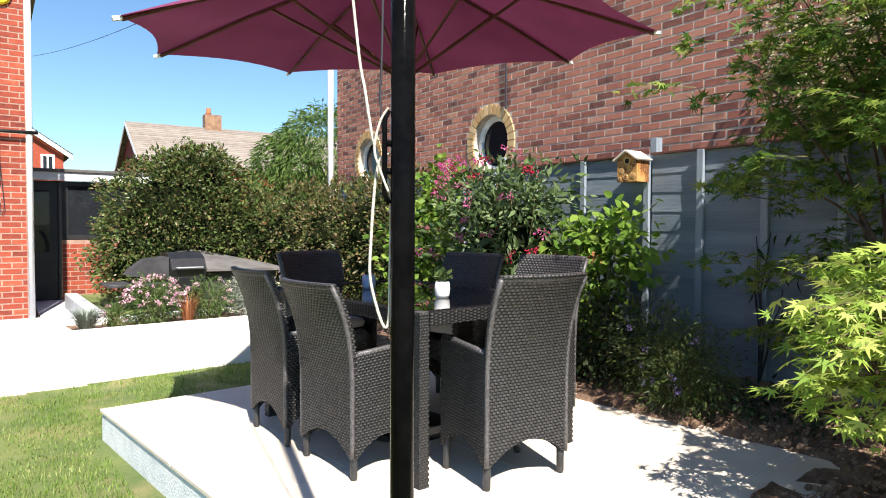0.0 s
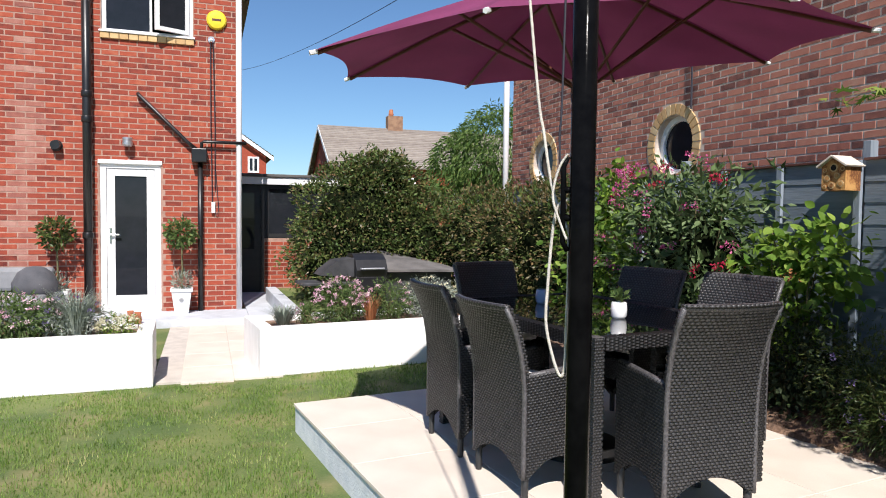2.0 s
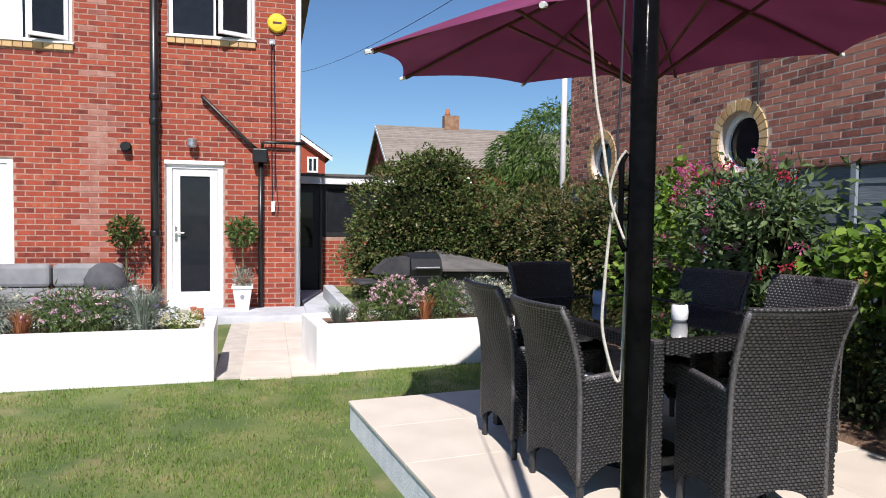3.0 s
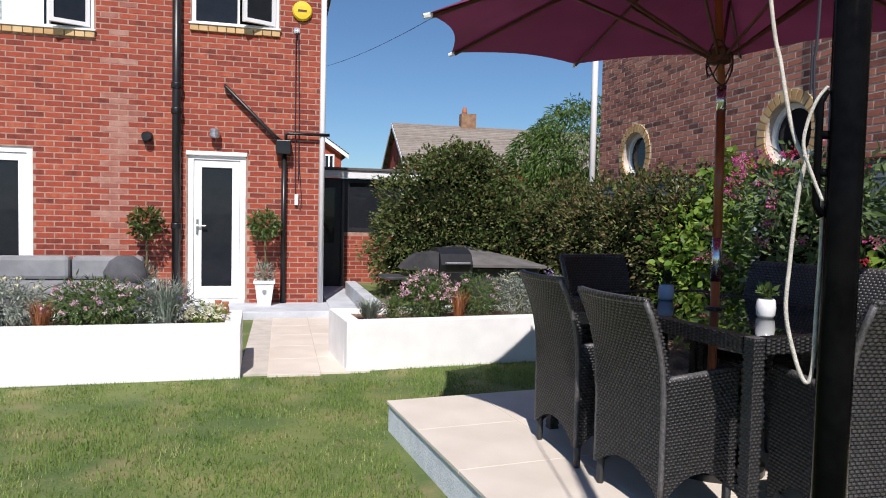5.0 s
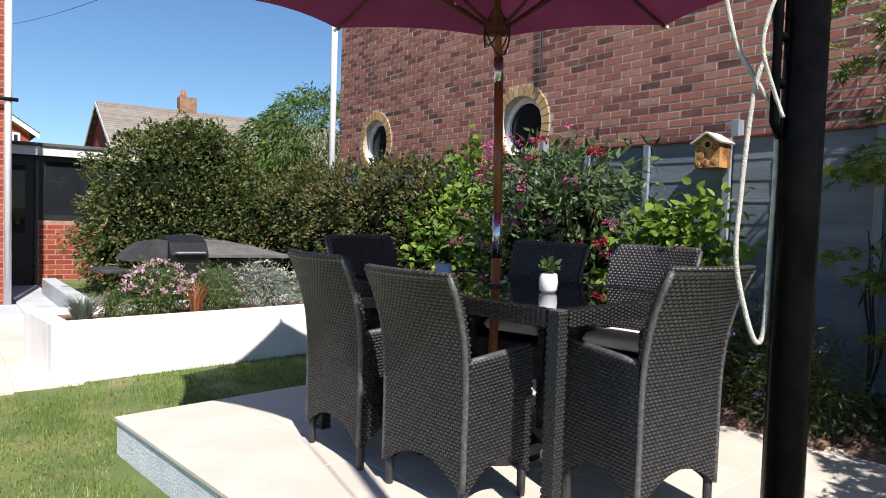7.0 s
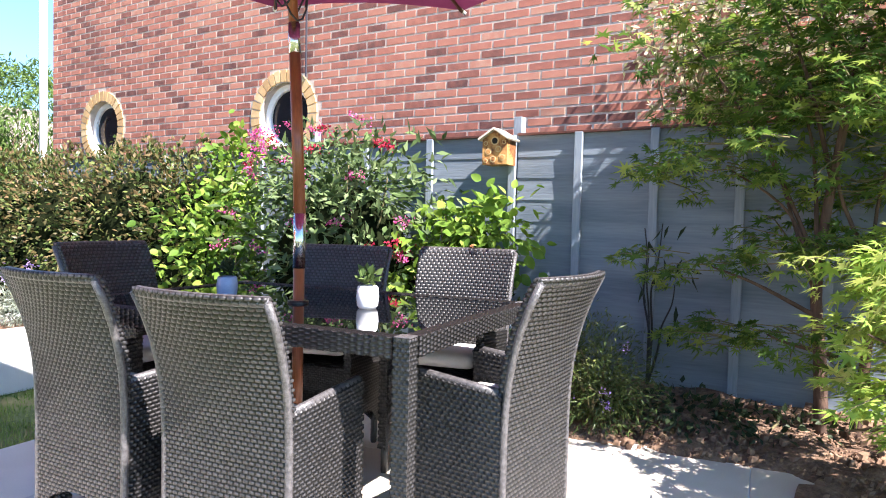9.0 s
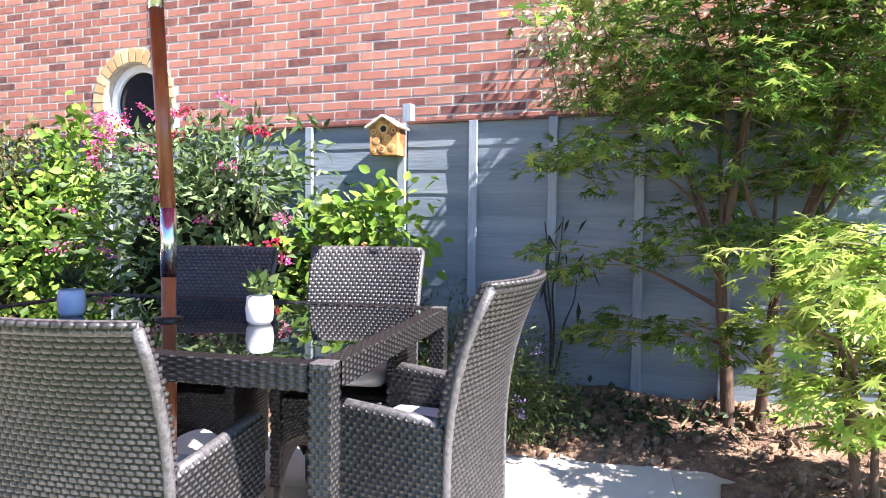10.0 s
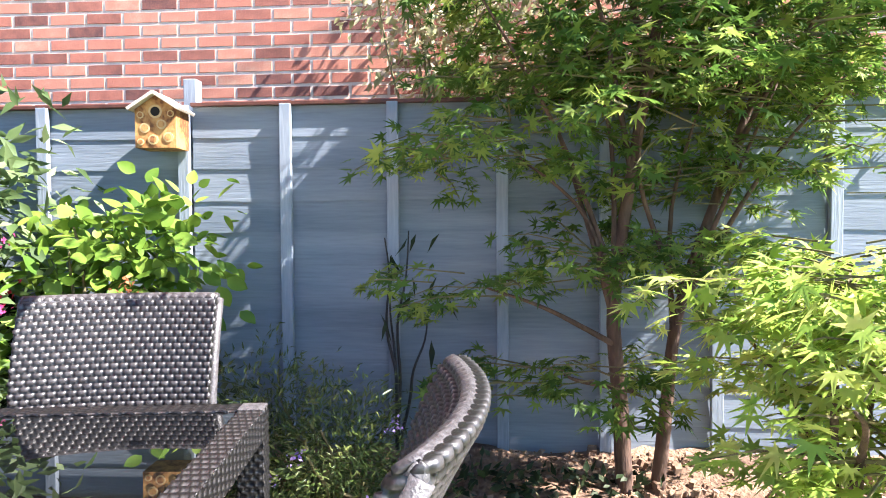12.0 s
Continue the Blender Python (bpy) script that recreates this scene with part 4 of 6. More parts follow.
def slab_loop(u, w, t):
    """Round a flat bar's section: w wide along the first axis, t thick along the second, as u goes from 0 to 1."""
    per = 2 * (w + t)
    d = (u % 1.0) * per
    a = np.where(d < w, d - w / 2, np.where(d < w + t, w / 2, np.where(d < 2 * w + t, w / 2 - (d - w - t), -w / 2)))
    b = np.where(d < w, -t / 2, np.where(d < w + t, -t / 2 + (d - w), np.where(d < 2 * w + t, t / 2, t / 2 - (d - 2 * w - t))))
    return a, b


def end_round(V, t, length):
    """Closes a sleeve: its thickness falls to nothing over the last stretch at the top."""
    k = np.clip((V * length - (length - t / 2)) / (t / 2), 0, 1)
    return np.sqrt(np.maximum(1e-4, 1 - k ** 2))


CH_W, CH_H = 0.455, 0.89


def chair_back(U, V):
    a, b = slab_loop(U, CH_W, 0.036)
    x = a * (0.955 + 0.045 * np.clip(V, 0, 1) ** 3)
    zb = 0.10 + 0.085 * np.maximum(0, 1 - (2 * a / (CH_W - 0.03)) ** 2)
    z = np.maximum(0.10 + (CH_H - 0.10) * V, zb)
    k = np.clip((z - 0.40) / (CH_H - 0.40), 0, 1)
    y = -0.27 - 0.115 * k ** 2.6 - 0.040 * (1 - (2 * x / CH_W) ** 2) * k
    return np.stack([x, y + b * end_round(V, 0.036, 0.8), z], -1)


ARM = 0.345   # length of the arm panels, from the back forwards


def chair_side(sgn):
    def f(U, V):
        a, b = slab_loop(U, ARM, 0.036)
        zb = 0.10 + 0.085 * np.maximum(0, 1 - (2 * a / (ARM - 0.03)) ** 2)
        zt = 0.585 + sgn * 0.015 * (2 * a / ARM)
        z = np.maximum(0.10 + (zt - 0.10) * V, zb)
        return np.stack([sgn * (0.2105 + b * end_round(V, 0.036, 0.5)), a * sgn - 0.275 + ARM / 2, z], -1)
    return f


def chair_front(U, V):
    a, b = slab_loop(U, 0.385, 0.03)
    zb = 0.20 + 0.09 * np.sqrt(np.maximum(0, 1 - (2 * a / 0.395) ** 2))
    return np.stack([a, ARM - 0.30 + b, zb + (0.40 - zb) * V], -1)


def chair_seat(U, V):
    a, b = slab_loop(U, 0.385, 0.028)
    return np.stack([-a, -0.25 + (ARM - 0.07) * V, 0.386 + b], -1)


def cushion_mesh():
    bm = bmesh.new()
    bmesh.ops.create_grid(bm, x_segments=16, y_segments=16, size=0.5)
    ext = bmesh.ops.extrude_face_region(bm, geom=bm.faces[:])
    top = {v for v in ext["geom"] if isinstance(v, bmesh.types.BMVert)}
    for v in bm.verts:
        r = max(abs(v.co.x), abs(v.co.y)) * 2
        puff = (1 - r ** 6) ** 0.5 if r < 1 else 0
        q = 1 - 0.08 * (abs(v.co.x * v.co.y) * 4) ** 2
        z = 0.036 + (0.034 * puff if v in top else -0.034 * puff)
        v.co = Vector((v.co.x * 0.37 * q, v.co.y * 0.29 * q, z))
    bmesh.ops.remove_doubles(bm, verts=bm.verts, dist=1e-5)
    bmesh.ops.recalc_face_normals(bm, faces=bm.faces)
    return bm


def build_chair():
    c = thing("dining_chair", (0, 0, 0), "dark grey woven rattan armchair with pale seat cushion", "chair", group="chairs round the table")
    woven("backrest", chair_back, 1.08, 0.78, c)
    woven("arm_panel", chair_side(1), 0.87, 0.48, c)
    woven("arm_panel", chair_side(-1), 0.87, 0.48, c)
    woven("seat_apron", chair_front, 1.0, 0.16, c)
    woven("seat", chair_seat, 0.83, 0.33, c, cw=0.05, rh=0.03)
    cu = part("seat_cushion", cushion_mesh(), M_CUSHION, c, "off-white seat cushion", smooth=True)
    cu.location = (0, -0.105, 0.430)
    top = np.linspace(0.0, 0.5 * CH_W / (CH_W + 0.036), 15)
    rim = chair_back(top, np.full(15, 0.98))
    rim[:, 1] += 0.017
    part("back_rim", tubed([tuple(p) for p in rim], 0.0165, 8), M_RIM, c, smooth=True)
    for sx in (-1, 1):
        part("arm_rim", tubed([(sx * 0.2105, -0.275 + ARM * f, 0.562 + 0.03 * f) for f in (0.04, 0.35, 0.7, 0.97)] + [(sx * 0.2105, ARM - 0.272, 0.575)], 0.014, 8), M_RIM, c, smooth=True)
        edge = [chair_back(np.array([0.0 if sx < 0 else CH_W / (2 * (CH_W + 0.036))]), np.array([v]))[0] + np.array([sx * 0.002, 0.006, 0]) for v in np.linspace(0.0, 0.98, 12)]
        part("edge_binding", tubed([tuple(p) for p in edge], 0.0115, 8), M_RIM, c, smooth=True)
    for sx in (-1, 1):
        for y in (-0.265, ARM - 0.295):
            part("leg", tubed([(sx * 0.206, y, 0), (sx * 0.206, y, 0.012), (sx * 0.206, y, 0.24)], [0.0145, 0.0165, 0.0185], 8), M_METAL_D, c, smooth=True)
    return c


# ---- table, chairs and parasol; the table lies askew of the house ----
TC, TA = Vector((2.124, 3.566)), 6.6
tu = Vector((math.cos(radians(TA)), math.sin(radians(TA))))
tv = Vector((-tu.y, tu.x))


def at_table(u, v):
    p = TC + tu * u + tv * v
    return p.x, p.y


TW, TL, TH = 0.508, 0.735, 0.753
table = thing("dining_table", (TC.x, TC.y, PZ), "dark grey woven rattan table with black glass top", "table", rz=TA)


def bar(p0, p1, w, t, up=(0, 0, 1)):
    p0, p1, up = np.array(p0, float), np.array(p1, float), np.array(up, float)
    d = (p1 - p0) / np.linalg.norm(p1 - p0)
    s = np.cross(d, up)

    def f(U, V):
        a, b = slab_loop(U, w, t)
        return p0 + (p1 - p0) * V[..., None] + a[..., None] * s + b[..., None] * up
    return f


def solid_bar(name, p0, p1, w, t, up=(0, 0, 1), cw=0.0135, rh=0.0225):
    ob = woven(name, bar(p0, p1, w, t, up), 2 * (w + t), np.linalg.norm(np.array(p1) - np.array(p0)), table, cw=cw, rh=rh, amp=0.0045)
    return ob


AW, AH = 0.050, 0.058
zc = TH - AH / 2
for sx in (-1, 1):
    solid_bar("apron_rail", (sx * (TW - AW / 2), -TL + 0.053, zc), (sx * (TW - AW / 2), TL - 0.053, zc), AW, AH)
for sy in (-1, 1):
    solid_bar("apron_rail", (-TW + 0.053, sy * (TL - AW / 2), zc), (TW - 0.053, sy * (TL - AW / 2), zc), AW, AH)
    for sx in (-1, 1):
        part("leg_cap", boxed(sx * (TW - 0.027) - 0.025, sx * (TW - 0.027) + 0.025, sy * (TL - 0.027) - 0.025, sy * (TL - 0.027) + 0.025, TH - 0.01, TH + 0.003, 0.002), M_RIM, table)
        solid_bar("leg", (sx * (TW - 0.027), sy * (TL - 0.027), 0), (sx * (TW - 0.027), sy * (TL - 0.027), TH), 0.051, 0.051, (0, 1, 0), 0.017, 0.0125)
bm = boxed(-TW + AW - 0.006, TW - AW + 0.006, -TL + AW - 0.006, TL - AW + 0.006, TH - 0.010, TH - 0.003, 0.0015)
part("glass_top", bm, M_GLASS_BLACK, table, "black reflective glass top")
part("under_frame", boxed(-TW + AW, TW - AW, -0.03, 0.03, TH - 0.07, TH - 0.012), M_METAL_D, table)
part("hole_ring", lathed([(0.024, 0.0), (0.040, 0.0), (0.040, 0.006), (0.036, 0.010), (0.024, 0.010)], 24, (-0.03, 0, TH - 0.003)), M_PLASTIC, table, "black plastic parasol ring")

first = build_chair()
SEATS = [(-0.66, 0.345, -93.5, 1.005), (-0.665, -0.255, -89.5, 0.975), (-0.085, -0.95, -8, 1.03), (0.715, -0.325, 95.5, 1.06), (0.665, 0.30, 99.5, 1.05), (-0.01, 0.98, 182.5, 1.055)]
for k, (u, v, r, tall) in enumerate(SEATS):
    # u, v is the middle of the back; the seat lies 0.27 m before it
    ang = radians(r)
    fwd = Vector((-math.sin(ang), math.cos(ang)))
    x, y = at_table(u + fwd.x * 0.27, v + fwd.y * 0.27)
    m = pose(x, y, PZ, 0, 0, TA + r) @ Matrix.Diagonal((1, 1, tall, 1))
    if k == 0:
        first.matrix_world = m
    else:
        copy_thing(first, m)

# parasol
parasol = thing("parasol", (2.095, 3.562, PZ), "open burgundy canvas parasol with wooden pole", "parasol")
part("base", lathed([(0.25, 0.0), (0.25, 0.03), (0.22, 0.05), (0.05, 0.07), (0.04, 0.25), (0.03, 0.26)], 32), M_PLASTIC, parasol, smooth=False)
part("lower_pole", tubed([(0, 0, 0.05), (0, 0, 0.90)], 0.021, 16), M_POLEWOOD, parasol, smooth=True)
part("pole_sleeve", tubed([(0, 0, 0.88), (0, 0, 1.085)], 0.0235, 18), M_CHROME, parasol, "shiny steel joining sleeve", smooth=True)
part("upper_pole", tubed([(0, 0, 1.08), (0.062, 0.10, 1.70)], 0.022, 16), M_POLEWOOD, parasol, smooth=True)
part("pole_ferrule", tubed([(0.062, 0.10, 1.70), (0.075, 0.12, 1.82)], 0.0235, 16), M_CHROME, parasol, "steel ferrule", smooth=True)
part("top_pole", tubed([(0.075, 0.12, 1.81), (0.05, 0.11, 1.95), (-0.05, 0.02, 2.50)], 0.020, 14), M_POLEWOOD, parasol, smooth=True)
CAN = Matrix.Translation((-0.065, 0.018, 2.285 - PZ)) @ Matrix(((1, 0, 0, 0), (0, 1, 0, 0), (0.076, 0.067, 1, 0), (0, 0, 0, 1)))
CR, CP, CRISE = 1.37, 3.1, 0.42


def can_point(ang, f):
    """A point of the canopy: f from 0 at the top to 1 at the hem."""
    seg = (math.degrees(ang) - CP) / 45 % 1.0
    between = 4 * seg * (1 - seg)
    ap = math.cos(radians(22.5)) / math.cos(radians((seg - 0.5) * 45))
    rad = CR * f * (ap + (1 - ap) * 0.0) * (1 - 0.045 * between * f ** 2)
    z = CRISE * (1 - f ** 1.25) - 0.035 * between * math.sin(math.pi * min(f, 1)) + 0.02 * between * f ** 6
    return CAN @ Vector((rad * math.cos(ang), rad * math.sin(ang), z))


for g in range(8):
    bm = bmesh.new()
    grid = [[bm.verts.new(can_point(radians(CP + 45 * (g + i / 8)) + (1e-5 if i == 0 else -1e-5 if i == 8 else 0), 0.03 + 0.97 * j / 12)) for j in range(13)] for i in range(9)]
    for i in range(8):
        for j in range(12):
            bm.faces.new((grid[i][j], grid[i][j + 1], grid[i + 1][j + 1], grid[i + 1][j]))
    p = part("canopy_panel", bm, M_CANOPY, parasol, smooth=True)
    a = radians(CP + 45 * g)
    pts = [can_point(a + 1e-5, f) - Vector((0, 0, 0.018)) for f in (0.05, 0.3, 0.6, 0.985)]
    part("rib", tubed(pts, 0.010, 6), M_RIBWOOD, parasol)
    part("strut", tubed([Vector((0.045, 0.105, 1.96)) + Vector((0.05 * math.cos(a), 0.05 * math.sin(a), 0)), can_point(a + 1e-5, 0.5) - Vector((0, 0, 0.03))], 0.009, 6), M_RIBWOOD, parasol)
    part("rib_tip", tubed([can_point(a + 1e-5, 0.985) - Vector((0, 0, 0.012)), can_point(a + 1e-5, 1.012) - Vector((0, 0, 0.006))], 0.011, 6), M_WPIPE, parasol, "small white rib pocket")
part("runner", lathed([(0.03, -0.04), (0.055, -0.03), (0.055, 0.03), (0.03, 0.04)], 18, (0.045, 0.105, 1.96)), M_RIBWOOD, parasol)
part("top_hub", lathed([(0.05, -0.05), (0.06, 0.0), (0.035, 0.04)], 18, (-0.05, 0.02, 2.43)), M_RIBWOOD, parasol)
for k in range(3):
    part("cord", tubed([Vector((0.05, 0.11, 1.97)) + Vector((0.06 * math.cos(t + k), 0.06 * math.sin(t + k), 0.06 * math.sin(2 * t) - 0.05 * k)) for t in np.linspace(0, 5, 14)], 0.004, 5), M_CORD, parasol)

# ---- black washing-line post with its ropes ----
post = thing("line_post", (0.959, 1.645, 0), "black painted round washing-line post with ropes", "post")
part("pole", tubed([(0, 0, -0.02), (0, 0, 2.75)], 0.0265, 28), M_POST, post, smooth=True)
part("pole_cap", lathed([(0.032, 0), (0.032, 0.02), (0.02, 0.035)], 20, (0, 0, 2.75)), M_POST, post)
cleat = bmesh.new()
tube(cleat, [(-0.024, 0.016, 1.36), (-0.034, 0.02, 1.38), (-0.034, 0.02, 1.54), (-0.026, 0.017, 1.56)], 0.006, 8)
tube(cleat, [(-0.012, 0.014, 1.43), (-0.034, 0.02, 1.43)], 0.007, 8)
tube(cleat, [(-0.012, 0.014, 1.49), (-0.034, 0.02, 1.49)], 0.007, 8)
part("cleat", cleat, M_POST, post, "black metal rope cleat", smooth=True)
RD = Vector((-0.8, 0.6, 0))


def rope_pts(spec):
    out = []
    for o, z in spec:
        out.append(RD * o + Vector((0, 0, z)))
    return out


def smooth_path(pts, n=8):
    pts = [Vector(p) for p in pts]
    q = [pts[0]] + pts + [pts[-1]]
    res = []
    for i in range(1, len(q) - 2):
        a, b, c, d = q[i - 1:i + 3]
        for k in range(n):
            t = k / n
            res.append(0.5 * ((2 * b) + (c - a) * t + (2 * a - 5 * b + 4 * c - d) * t * t + (3 * b - a - 3 * c + d) * t ** 3))
    return res + [pts[-1]]


part("rope", tubed(smooth_path([Vector((-0.31 * o, 0.95 * o, z)) for o, z in ((0.28, 2.75), (0.15, 1.80), (0.115, 1.617), (0.088, 1.50), (0.058, 1.44), (0.036, 1.40), (0.030, 1.37))]), 0.0034, 8), M_ROPE, post, "thick cream rope", smooth=True)
part("rope", tubed(smooth_path([RD * o + Vector((0.006, 0.008, z)) for o, z in ((0.030, 1.47), (0.050, 1.458), (0.060, 1.42), (0.066, 1.36), (0.071, 1.28), (0.073, 1.20), (0.056, 1.125), (0.040, 1.088), (0.031, 1.11), (0.029, 1.21), (0.027, 1.30), (0.028, 1.39))]), 0.0034, 8), M_ROPE, post, "thick cream rope in a hanging loop", smooth=True)
part("rope", tubed(smooth_path([RD * o + Vector((-0.006, -0.008, z)) for o, z in ((0.030, 1.565), (0.044, 1.545), (0.056, 1.51), (0.060, 1.47), (0.044, 1.42), (0.030, 1.385))]), 0.0028, 8), M_ROPE, post, "thinner cream rope on the cleat", smooth=True)
part("cord", tubed(smooth_path(rope_pts([(0.033, 2.7), (0.045, 1.75), (0.05, 1.60), (0.042, 1.50), (0.033, 1.45)])), 0.0025, 6), M_CORD, post, "thin dark cord")

# ---- small pots on the table ----
def table_pot(u, v, material, label, s=1.0):
    x, y = at_table(u, v)
    p = thing("table_plant", (x, y, PZ + TH - 0.003), label, "potted plant", group="pots on the table")
    part("pot", lathed([(0.030 * s, 0.0), (0.038 * s, 0.012), (0.041 * s, 0.045), (0.037 * s, 0.078), (0.033 * s, 0.082), (0.033 * s, 0.072)], 28), material, p, smooth=True)
    bm = bmesh.new()
    bmesh.ops.create_circle(bm, cap_ends=True, radius=0.034 * s, segments=20, matrix=pose(0, 0, 0.073))
    part("soil", bm, M_SOIL, p)
    r = np.random.default_rng(int(abs(u * 100 + v * 1000)) + 3)
    n = 70
    th, ph = r.uniform(0, 2 * np.pi, n), r.uniform(0.05, 1.2, n)
    d = np.stack([np.cos(th) * np.sin(ph), np.sin(th) * np.sin(ph), np.cos(ph)], 1)
    foliage("leaves", np.array([0, 0, 0.085]) + d * r.uniform(0.01, 0.05, (n, 1)), d, oval_leaf(0.6), 0.034, L_MID if material is M_WHITEPOT else L_DARK, p, "grey-green succulent leaves", flat=0.2, droop=0.0, rng=r)
    return p


table_pot(-0.015, -0.295, M_WHITEPOT, "small succulent in a glossy white pot")
table_pot(-0.04, 0.34, M_BLUEPOT, "small succulent in a pale blue pot")

# ---- bird box on its fence post ----
bird = thing("bird_house", (4.285, 3.880, 1.645), "scorched wooden bird house with pale log-end pattern", "bird house", rz=-90 + 4)
bm = bmesh.new()
q = [(-0.088, 0), (0.088, 0), (0.088, 0.165), (0, 0.225), (-0.088, 0.165)]
fv = [bm.verts.new((x, -0.075, z)) for x, z in q]
bv = [bm.verts.new((x, 0.075, z)) for x, z in q]
bm.faces.new(fv)
bm.faces.new(bv[::-1])
for i in range(5):
    bm.faces.new((fv[i], bv[i], bv[(i + 1) % 5], fv[(i + 1) % 5]))
bmesh.ops.recalc_face_normals(bm, faces=bm.faces)
part("body", bm, M_SCORCH, bird)
for s in (-1, 1):
    m = pose(0, 0, 0.233, 0, s * 33, 0)
    part("roof_board", box(bmesh.new(), 0 if s > 0 else -0.132, 0.132 if s > 0 else 0, -0.105, 0.085, -0.006, 0.008, 0.002, m), M_BIRCH, bird, "pale birch roof board")
# no opening is cut: a black disc paints the shade of the hole
part("entrance", tubed([(0, -0.077, 0.155), (0, -0.074, 0.155)], 0.020, 20), M_HOLE, bird, "black disc painted as the shaded entrance hole")
part("entrance_ring", tubed([(0, -0.0762, 0.155), (0, -0.0735, 0.155)], 0.029, 20), M_PALEWOOD, bird)
for x, z, r in ((-0.045, 0.085, 0.022), (0.026, 0.10, 0.021), (0.066, 0.145, 0.015), (-0.010, 0.035, 0.022), (0.055, 0.045, 0.022), (-0.064, 0.14, 0.015), (-0.064, 0.025, 0.015)):
    part("log_end", tubed([(x, -0.0785, z), (x, -0.073, z)], r, 16), M_PALEWOOD, bird)
    part("log_core", tubed([(x, -0.0797, z), (x, -0.078, z)], r * 0.68, 14), M_SCORCH, bird)
part("mount", boxed(-0.03, 0.03, 0.07, 0.15, 0.02, 0.16, 0.003), M_BATTEN, bird)


# ---- planting ----
def stems(parent, base, tips, r0, r1, material=None, name="branch", bend=0.12, seed=1):
    r = np.random.default_rng(seed)
    for t in tips:
        a, b = Vector(base), Vector(t)
        pts = [a]
        for k in (0.3, 0.55, 0.8):
            pts.append(a.lerp(b, k) + Vector(r.normal(0, bend * 0.3, 3)) + Vector((0, 0, bend * (1 - k))))
        pts.append(b)
        pts = smooth_path(pts, 4)
        n = len(pts)
        part(name, tube(bmesh.new(), pts, [r0 + (r1 - r0) * i / (n - 1) for i in range(n)], 7), material or M_TWIG, parent, smooth=True)


def shrub(name, at, label, spec, leaf, size, material, seed, stem_n=7, flat=0.45, droop=0.25, category="shrub", shell=0.5, ragged=0.25, group=""):
    """A shrub: stems from its base and a crown of single leaves; spec gives ellipsoids (centre, radii, leaves) from the base."""
    r = np.random.default_rng(seed)
    t = thing(name, at, label, category, group=group)
    p, d = clumps(spec, r, shell=shell, ragged=ragged)
    low = p[:, 2] > 0.01
    foliage("crown", p[low], d[low], leaf, size, material, t, flat=flat, droop=droop, rng=r)
    tips = [tuple(np.array(c) + r.normal(0, 0.3, 3) * np.array(rad)) for c, rad, _ in spec for _k in range(max(1, stem_n // len(spec)))]
    stems(t, (0, 0, -0.05), tips, 0.012, 0.004, None, "stem", 0.06, seed)
    return t, r


OVAL, NARROW, WIDE, LANCE, BROAD = oval_leaf(0.5), oval_leaf(0.22), oval_leaf(0.72), oval_leaf(0.36), round_leaf()
MAPLE = star_leaf(7, 0.42)

# the large rounded hedge and the lower hedge beside it
def hedge(name, at, label, spec, mats, size, seed):
    r = np.random.default_rng(seed)
    t = thing(name, at, label, "hedge")
    # solid lumps behind the leaves, painted near-black as the hedge's inner shade
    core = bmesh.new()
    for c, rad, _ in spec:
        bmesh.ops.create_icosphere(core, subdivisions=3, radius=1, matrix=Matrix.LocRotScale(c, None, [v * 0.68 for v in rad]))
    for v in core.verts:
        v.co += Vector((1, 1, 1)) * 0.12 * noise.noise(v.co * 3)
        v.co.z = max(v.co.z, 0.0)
    part("shade_core", core, M_SHADE_CORE, t, "near-black core painted as the shade inside the hedge")
    share = 1.0 / sum(w for _, w in mats)
    for m, w in mats:
        p, d = clumps([(c, rad, int(n * w * share)) for c, rad, n in spec], r, shell=0.80, ragged=0.16, waves=7)
        up = p[:, 2] > 0.02
        foliage("leaves", p[up], d[up], OVAL, size, m, t, flat=0.3, droop=0.1, rng=r)
    return t


hedge("hedge", (2.5, 10.0, 0.2), "big rounded clipped evergreen hedge", [((-0.15, 0.1, 1.0), (1.05, 0.9, 1.16), 13000), ((-0.35, 0.0, 0.62), (0.95, 0.85, 0.8), 6000), ((0.55, 0.0, 0.75), (0.95, 0.85, 0.95), 9000), ((0.1, 0.1, 1.75), (0.62, 0.6, 0.42), 4200)], ((L_HEDGE, 3), (L_MID, 0.5), (L_PURPLE, 1.0)), 0.06, 21)
hedge("hedge", (3.9, 8.3, 0.1), "bronze-tinged hedge below the brick wall", [((0.0, 1.2, 0.85), (0.75, 0.9, 0.98), 7000), ((0.1, 0.2, 0.82), (0.65, 0.8, 0.98), 7000), ((0.1, -0.8, 0.86), (0.55, 0.8, 0.98), 7000), ((0.15, -1.6, 0.8), (0.48, 0.6, 0.98), 5000)], ((L_PURPLE, 2), (L_HEDGE, 2)), 0.056, 22)

t, r = shrub("climber", (3.95, 6.1, 0.15), "yellow-green leafy climber on the fence", [((-0.1, 0.05, 0.95), (0.36, 0.5, 0.5), 1000), ((0.10, 0.1, 1.45), (0.24, 0.26, 0.42), 520), ((-0.25, -0.15, 0.6), (0.35, 0.45, 0.5), 600)], BROAD, 0.070, L_LIME, 31, shell=0.3, ragged=0.4)
t, r = shrub("buddleia", (3.85, 4.95, 0.15), "flowering buddleia with magenta flower spikes", [((0, 0, 0.80), (0.48, 0.78, 0.72), 2100), ((0.1, -0.1, 1.30), (0.40, 0.72, 0.42), 1100), ((0.05, 0.3, 1.40), (0.35, 0.4, 0.38), 500), ((-0.1, -0.45, 0.55), (0.45, 0.5, 0.5), 900)], LANCE, 0.10, L_BUD, 32, 16, shell=0.2, ragged=0.4)
